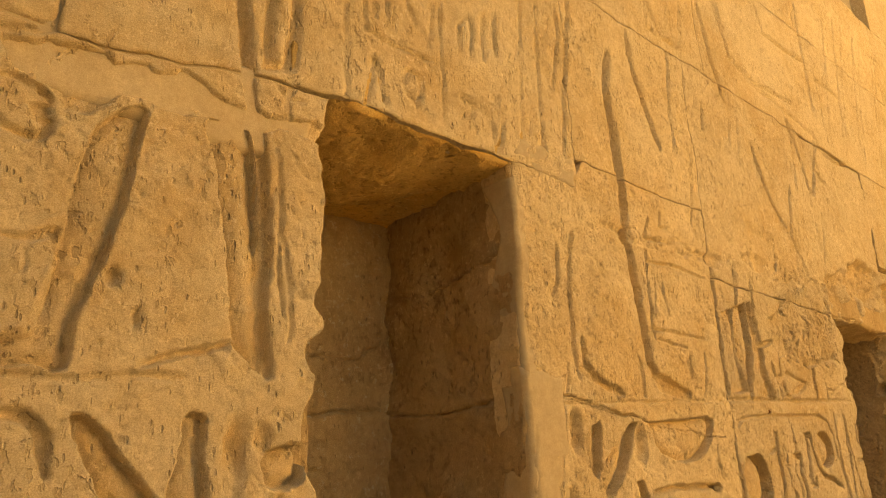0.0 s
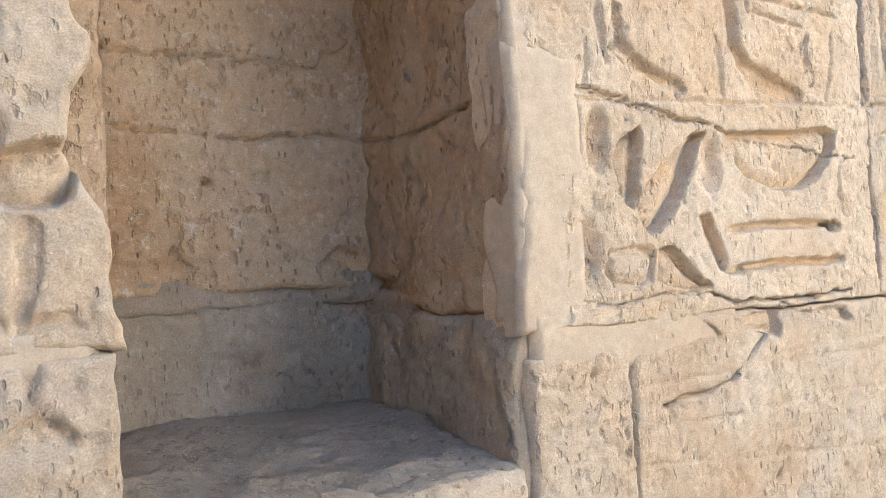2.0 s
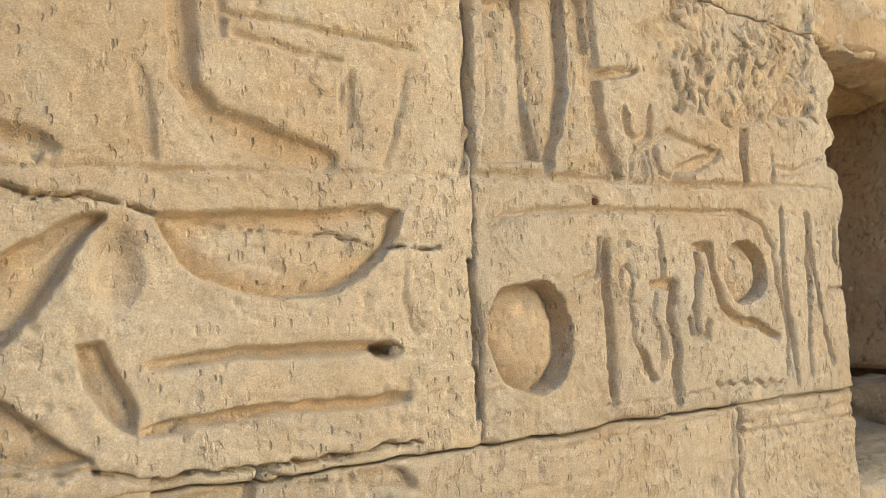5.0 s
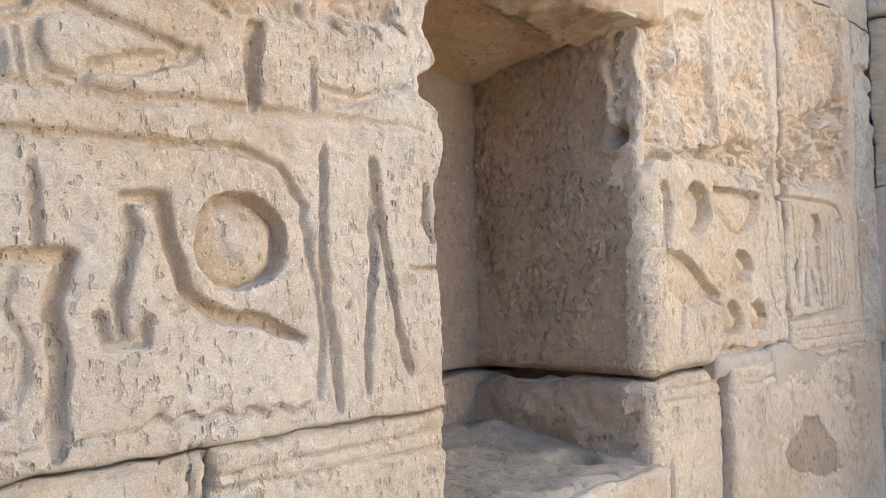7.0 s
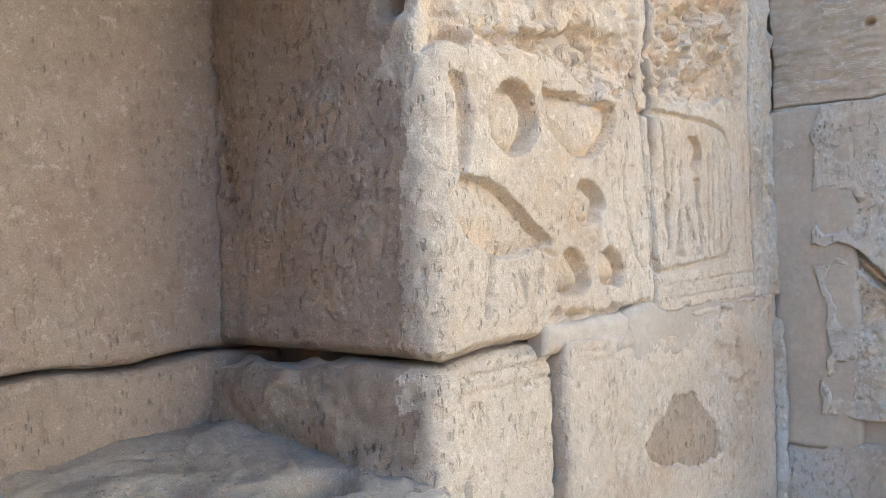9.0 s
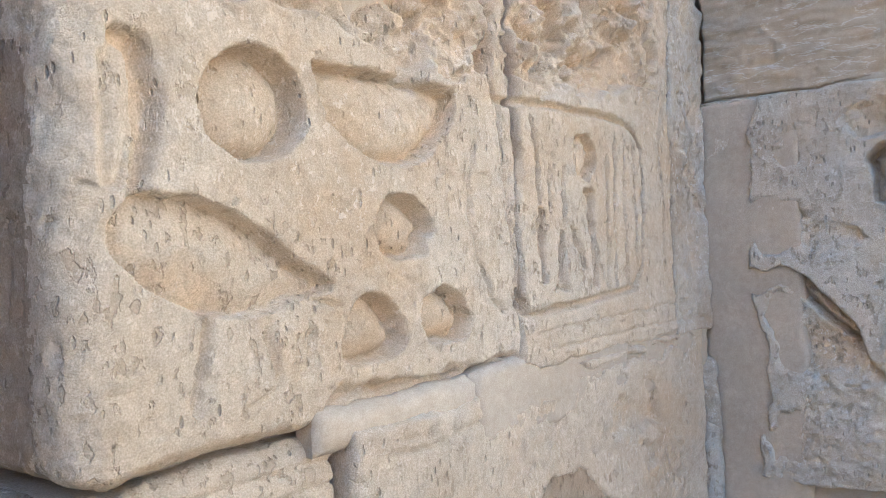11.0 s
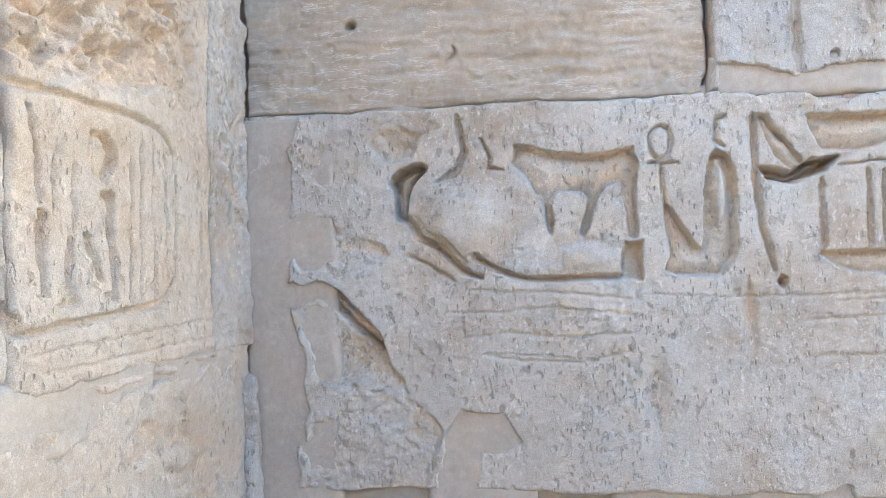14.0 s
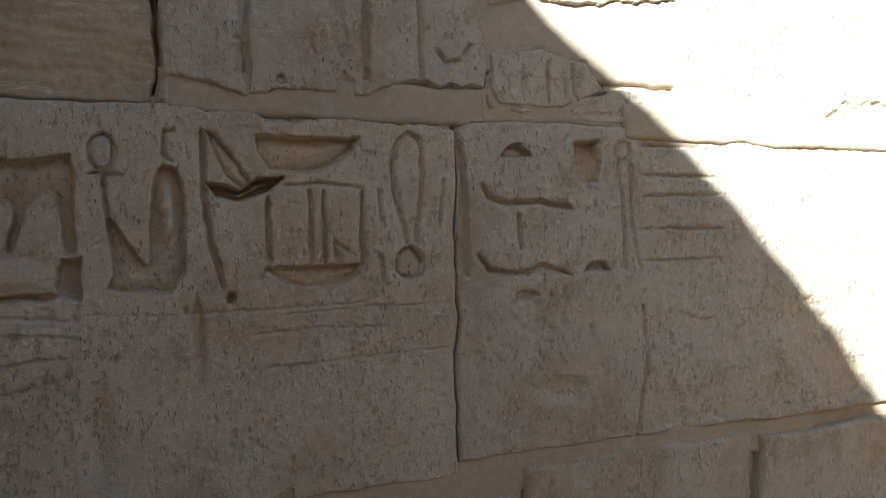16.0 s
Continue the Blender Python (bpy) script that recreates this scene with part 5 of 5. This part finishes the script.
def corner_stone(inner, corner, x1, z0, z1, radius, res, field, patina, label, seed, sag=0.0):
    """One stone that turns the corner from the niche's side to the carved face, its arris worn round."""
    run = np.array(inner) - np.array(corner)
    length = np.hypot(*run)
    d = run / length
    turn = math.acos(-d[0])                    # angle between the side and the face
    bend = math.pi - turn
    cut = radius * math.tan(bend / 2)
    s_side, s_arc, s_face = length - cut, radius * bend, x1 - corner[0] - cut
    total = s_side + s_arc + s_face
    k, zz = np.meshgrid(np.linspace(0, total, int(total / res)), np.linspace(z0, z1, int((z1 - z0) / res)))
    low = (1 - smooth(0.62, 0.72, k / s_side)) * (0.7 + 0.5 * vnoise(k, 0 * k, 0.07, seed))
    zz = z0 + (zz - z0) * (1 - sag * low / (z1 - z0))
    worn = radius * 0.9 * np.clip(1 - np.minimum(zz - z0, z1 - sag * low - zz) / 0.03, 0, 1) ** 2 * 0.5
    a = np.clip((k - s_side) / s_arc, 0, 1) * bend
    n0 = np.array((d[1], -d[0]))
    n0 = n0 if n0[0] < 0 else -n0
    nx, ny = n0[0] * np.cos(a) - n0[1] * np.sin(a), n0[0] * np.sin(a) + n0[1] * np.cos(a)
    t0 = np.array(corner) + d * cut            # where the arris begins
    c = t0 - n0 * radius
    on_side, on_face = np.minimum(k, s_side) - s_side, np.maximum(k - s_side - s_arc, 0)
    px = c[0] + nx * radius - d[0] * on_side + on_face
    py = c[1] + ny * radius - d[1] * on_side
    w = smooth(0.15, 0.9, a / bend)
    zz = zz + 0.008 * fbm(px, zz, 0.18, 95, 4, 0.6)
    h_face, h_side = A.sample(px, zz), field.sample(py, zz)
    h = h_face * w + h_side * (1 - w) + worn
    h = h + 0.0025 * fbm(k, zz, 0.035, seed, 4, 0.6) + 0.006 * fbm(k, zz, 0.35, seed + 9, 2) + 0.012 * w * (1 - w) * fbm(k, zz, 0.09, seed + 4, 4, 0.6)
    P = np.stack([px - nx * h, py - ny * h, zz], -1)
    ob = grid_object("stone_block", P, (0.06, 0.10, 0), SANDSTONE, wall_a, label, depth_tint(h_face * w, px, zz))
    ob.data.materials.append(patina)           # brown patina with the niche side's shade in it; pale stone wraps the arris
    inner_side = ((k - s_side) / 0.10 + 0.35 * fbm(k, zz, 0.10, seed + 3, 5, 0.65) < -0.25)[:-1, :-1].ravel()
    slots = np.zeros(len(ob.data.polygons), np.int32)
    slots[:inner_side.size] = inner_side
    ob.data.polygons.foreach_set("material_index", slots)


side_low = Relief(1.65, 2.5, -0.3, 1.2, 0.008)
side_low.h += 0.014 * fbm(side_low.U, side_low.Z, 0.16, 490, 5, 0.6)
side_2.scratches(500, 0.006, 1.8, 2.42, 1.1, 2.2, 8)
back_stone(back_1, 1.2, 2.2, 1.195, 2.5, DEEP, FLAKED, 201, "flaking stained back stone of the niche")
back_stone(back_1, 1.2, 2.2, 0.70, 1.20, DEEP + 0.025, DARK_LINING, 202, "grey smoothed back stone of the niche")
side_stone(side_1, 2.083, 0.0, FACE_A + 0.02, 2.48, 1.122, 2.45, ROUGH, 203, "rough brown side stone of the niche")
side_stone(side_1, 2.070, 0.0, FACE_A + 0.03, 2.48, 0.72, 1.12, DARK_LINING, 204, "grey side stone of the niche")
slab("mortar_bed", (1.2, DEEP + 0.022, 1.15), (1, 0, 0), (0, 0, 1), (0, -1, 0), 1.0, 0.10, 0.012, flat, DARK_LINING, wall_a, "", thick=0.03, seed=208)
slab("mortar_bed", (2.098, FACE_A + 0.03, 1.07), (0, 1, 0), (0, 0, 1), (-1, 0, 0), 0.75, 0.11, 0.012, flat, DARK_LINING, wall_a, "", thick=0.03, seed=209)
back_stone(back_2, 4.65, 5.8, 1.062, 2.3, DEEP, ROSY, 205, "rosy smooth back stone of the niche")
back_stone(back_2, 4.65, 5.8, 0.65, 1.05, DEEP - 0.03, ROSY, 206, "back stone above the niche floor, coloured dark for shade")
corner_stone((5.622, 2.44), (5.700, FACE_A), 6.715, 1.062, 2.618, 0.09, 0.0045, side_2, PATINA, "stone with a worn rounded corner at the niche", 207)
corner_stone((5.565, 2.38), (5.728, FACE_A), 6.16, GROUND, 1.050, 0.065, 0.006, side_low, PATINA, "worn lower corner stone of the niche", 208, 0.03)
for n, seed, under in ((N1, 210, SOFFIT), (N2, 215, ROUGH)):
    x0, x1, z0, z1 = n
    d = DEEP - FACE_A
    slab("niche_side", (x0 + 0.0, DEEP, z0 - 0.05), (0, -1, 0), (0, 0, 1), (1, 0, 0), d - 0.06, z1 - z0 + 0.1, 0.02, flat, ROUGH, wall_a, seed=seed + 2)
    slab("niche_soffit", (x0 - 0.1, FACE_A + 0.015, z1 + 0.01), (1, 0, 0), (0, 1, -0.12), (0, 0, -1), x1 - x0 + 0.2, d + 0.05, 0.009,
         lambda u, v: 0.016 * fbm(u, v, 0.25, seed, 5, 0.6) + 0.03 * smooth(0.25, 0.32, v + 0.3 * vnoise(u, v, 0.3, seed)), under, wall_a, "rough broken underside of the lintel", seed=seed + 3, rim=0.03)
# the plastered edge of the first niche, the sills, the broken step in the second niche
slab("plaster_patch", (2.074, FACE_A + 0.008, 1.10), (0, 1, 0), (0, 0, 1), (-1, 0, 0), 0.13, 1.26, 0.01, flat, PLASTER, wall_a, "smooth grey plaster along the niche edge",
     thick=0.03, right=lambda v: 0.05 * fbm(v, v * 0, 0.35, 460, 3), grain=0.0008, swell=0.002, seed=218)
slab("niche_sill", (N1[0] - 0.1, DEEP + 0.08, N1[2] + 0.06), (1, 0, 0), (0, -1, -0.08), (0, 0, 1), 0.865, 0.76, 0.009, lambda u, v: 0.012 * fbm(u, v, 0.16, 470, 5, 0.6), DARK_LINING, wall_a, "worn dark niche sill", seed=219, rim=0.04, wear=0.03)


def bowl(u, v):
    d = np.hypot((u - 0.86) / 0.10, (v - 0.53) / 0.075)
    return 0.014 * fbm(u, v, 0.18, 480, 5, 0.6) + 0.06 * (1 - smooth(0.45, 1.05, d))


slab("niche_sill", (N2[0] - 0.1, DEEP + 0.05, N2[2] + 0.09), (1, 0, 0), (0, -1, -0.12), (0, 0, 1), 1.14, 0.72, 0.009, bowl, DARK_LINING, wall_a, "worn niche floor with a round hollow", seed=222, rim=0.04, wear=0.03)
step = Vector((-0.17, 0.66, 0.0))
slab("niche_step", (5.745, FACE_A + 0.14, 0.995), tuple(step.normalized()), (0.97, 0.25, 0.03), (0, 0, 1), step.length, 0.3, 0.012,
     lambda u, v: 0.010 * fbm(u, v, 0.14, 495, 4, 0.6), DARK_LINING, wall_a, "", seed=224, thick=0.1, rim=0.03, wear=0.02)

# ---------------------------------------------------------------- the end wall
wall_b = box_mesh("wall_east", [(FACE_B + 0.10, FACE_B + 1.3, -14.0, 1.80, GROUND - 0.1, TOP)], SANDSTONE)
tagged(wall_b, "grey-tan sandstone end wall with patched carved blocks", "wall", kind="structure")


def block_b(y0, y1, z0, z1, res=0.006, material=GREY, seed=1, label="", proud=0.0, **kw):
    return slab("stone_block", (FACE_B - proud, y1, z0), (0, -1, 0), (0, 0, 1), (-1, 0, 0), y1 - y0, z1 - z0, res,
                lambda u, v: B.sample(y1 - u, v + z0), material, wall_b, label, seed=seed, grain=0.0009, swell=0.008, **kw)


block_b(-0.82, 1.72, 0.55, 1.822, 0.0046, seed=50)
slab("stone_block", (FACE_B + 0.03, 1.72, 1.825), (0, -1, 0), (0, 0, 1), (-1, 0, 0), 1.55, 0.875, 0.006,
     lambda u, v: B.sample(1.72 - u, v + 1.825) + 0.006 * fbm(u * 0.16, v + 0.012 * vnoise(u, v, 0.12, 500), 0.03, 501, 2), BEDDED, wall_b, "brown layered stone with wavy bedding", seed=51, grain=0.0008)


def plaster_b(y0, y1, z0, z1, depth, seed):
    slab("plaster_patch", (FACE_B + depth, y1, z0), (0, -1, 0), (0, 0, 1), (-1, 0, 0), y1 - y0, z1 - z0, 0.012, flat, PLASTER, wall_b,
         "smooth tan plaster repair between stones", thick=0.04, rim=0.02, grain=0.0008, swell=0.003, seed=seed)


plaster_b(0.15, 1.72, 1.78, 1.86, 0.044, 158)
plaster_b(1.40, 1.73, 0.4, 1.82, 0.011, 150)
plaster_b(0.74, 1.10, 0.4, 0.90, 0.012, 152)
plaster_b(-0.96, 0.17, 1.805, 1.95, 0.014, 153)
plaster_b(-1.85, -0.93, 1.82, 1.96, 0.014, 154)
plaster_b(-1.95, -0.90, 2.0, 2.72, 0.014, 155)
plaster_b(-1.09, 0.5, 0.35, 0.62, 0.016, 156)
plaster_b(-2.6, -0.80, 0.45, 0.62, 0.02, 157)
plaster_b(-1.1, 1.73, 0.25, 0.58, 0.05, 159)
plaster_b(-3.4, -1.0, 0.25, 0.62, 0.05, 160)
plaster_b(-3.4, -1.55, 1.78, 1.92, -0.012, 161)
plaster_b(-3.4, -1.2, 2.60, 2.80, -0.014, 162)
block_b(-0.95, 0.16, 1.825, 2.7, seed=52)
block_b(-3.4, -0.955, 1.84, 2.7, seed=53)
block_b(-3.4, -0.825, 0.6, 1.83, seed=54)
block_b(-1.07, 1.72, GROUND, 0.45, 0.02, seed=55, proud=-0.004)
block_b(-2.2, -1.09, GROUND, 0.545, 0.012, seed=56)
block_b(-3.4, -2.25, GROUND, 0.53, 0.012, seed=57)
for row, (z0, z1) in enumerate(((2.705, 3.6), (3.605, 4.6), (4.605, TOP))):
    edges = [1.72, 0.4 - 0.3 * row, -1.1 + 0.2 * row, -2.4, -4.0 - 0.2 * row]
    for k, (y1, y0) in enumerate(zip(edges, edges[1:])):
        slab("stone_block", (FACE_B, y1, z0), (0, -1, 0), (0, 0, 1), (-1, 0, 0), y1 - y0 - 0.005, z1 - z0, 0.025, flat, GREY, wall_b, seed=80 + row * 5 + k)


# ---------------------------------------------------------------- unseen walls, added around the court to steer the light
# Out of view: keeps western light off the niches and the ground.
wall_d = box_mesh("wall_west", [(-6.0, -4.8, -14.0, 1.8, GROUND - 0.1, 7.0)], SANDSTONE)
tagged(wall_d, "unseen plain sandstone wall, added to block light from the west", "wall", kind="structure")
# Also out of view: closes the court and throws some sunlight back.
wall_c = box_mesh("wall_south", [(-16.0, FACE_B + 1.3, -15.2, -14.0, GROUND - 0.1, 3.2)], SANDSTONE)
tagged(wall_c, "unseen plain sandstone wall, added to bounce sunlight back", "wall", kind="structure")


# ---------------------------------------------------------------- small plugs in old drill holes
def plug(name, x, z, y, r, material, label):
    bm = bmesh.new()
    bmesh.ops.create_uvsphere(bm, u_segments=14, v_segments=9, radius=r)
    for v in bm.verts:
        v.co = v.co * (1 + 0.18 * noise.noise(v.co * 90)) * 1.0
        v.co.y *= 0.8
    me = bpy.data.meshes.new(name)
    bm.to_mesh(me)
    bm.free()
    for p in me.polygons:
        p.use_smooth = True
    me.materials.append(material)
    ob = new(name, me)
    ob.location = (x, y, z)
    ob.parent = wall_a
    ob["label"] = label
    return ob


RUST = stone("rusty_brown_mortar", (0.27, 0.12, 0.075), (0.21, 0.09, 0.055), (0.14, 0.06, 0.04), 0.5, 0.6, 0.2)
plug("plug", 3.736, 1.607, FACE_A + 0.010, 0.012, RUST, "small rusty-red plug in a drilled hole")
plug("plug", 3.20, 1.285, FACE_A + 0.024, 0.022, GREY, "grey mortar plug in a drilled hole")
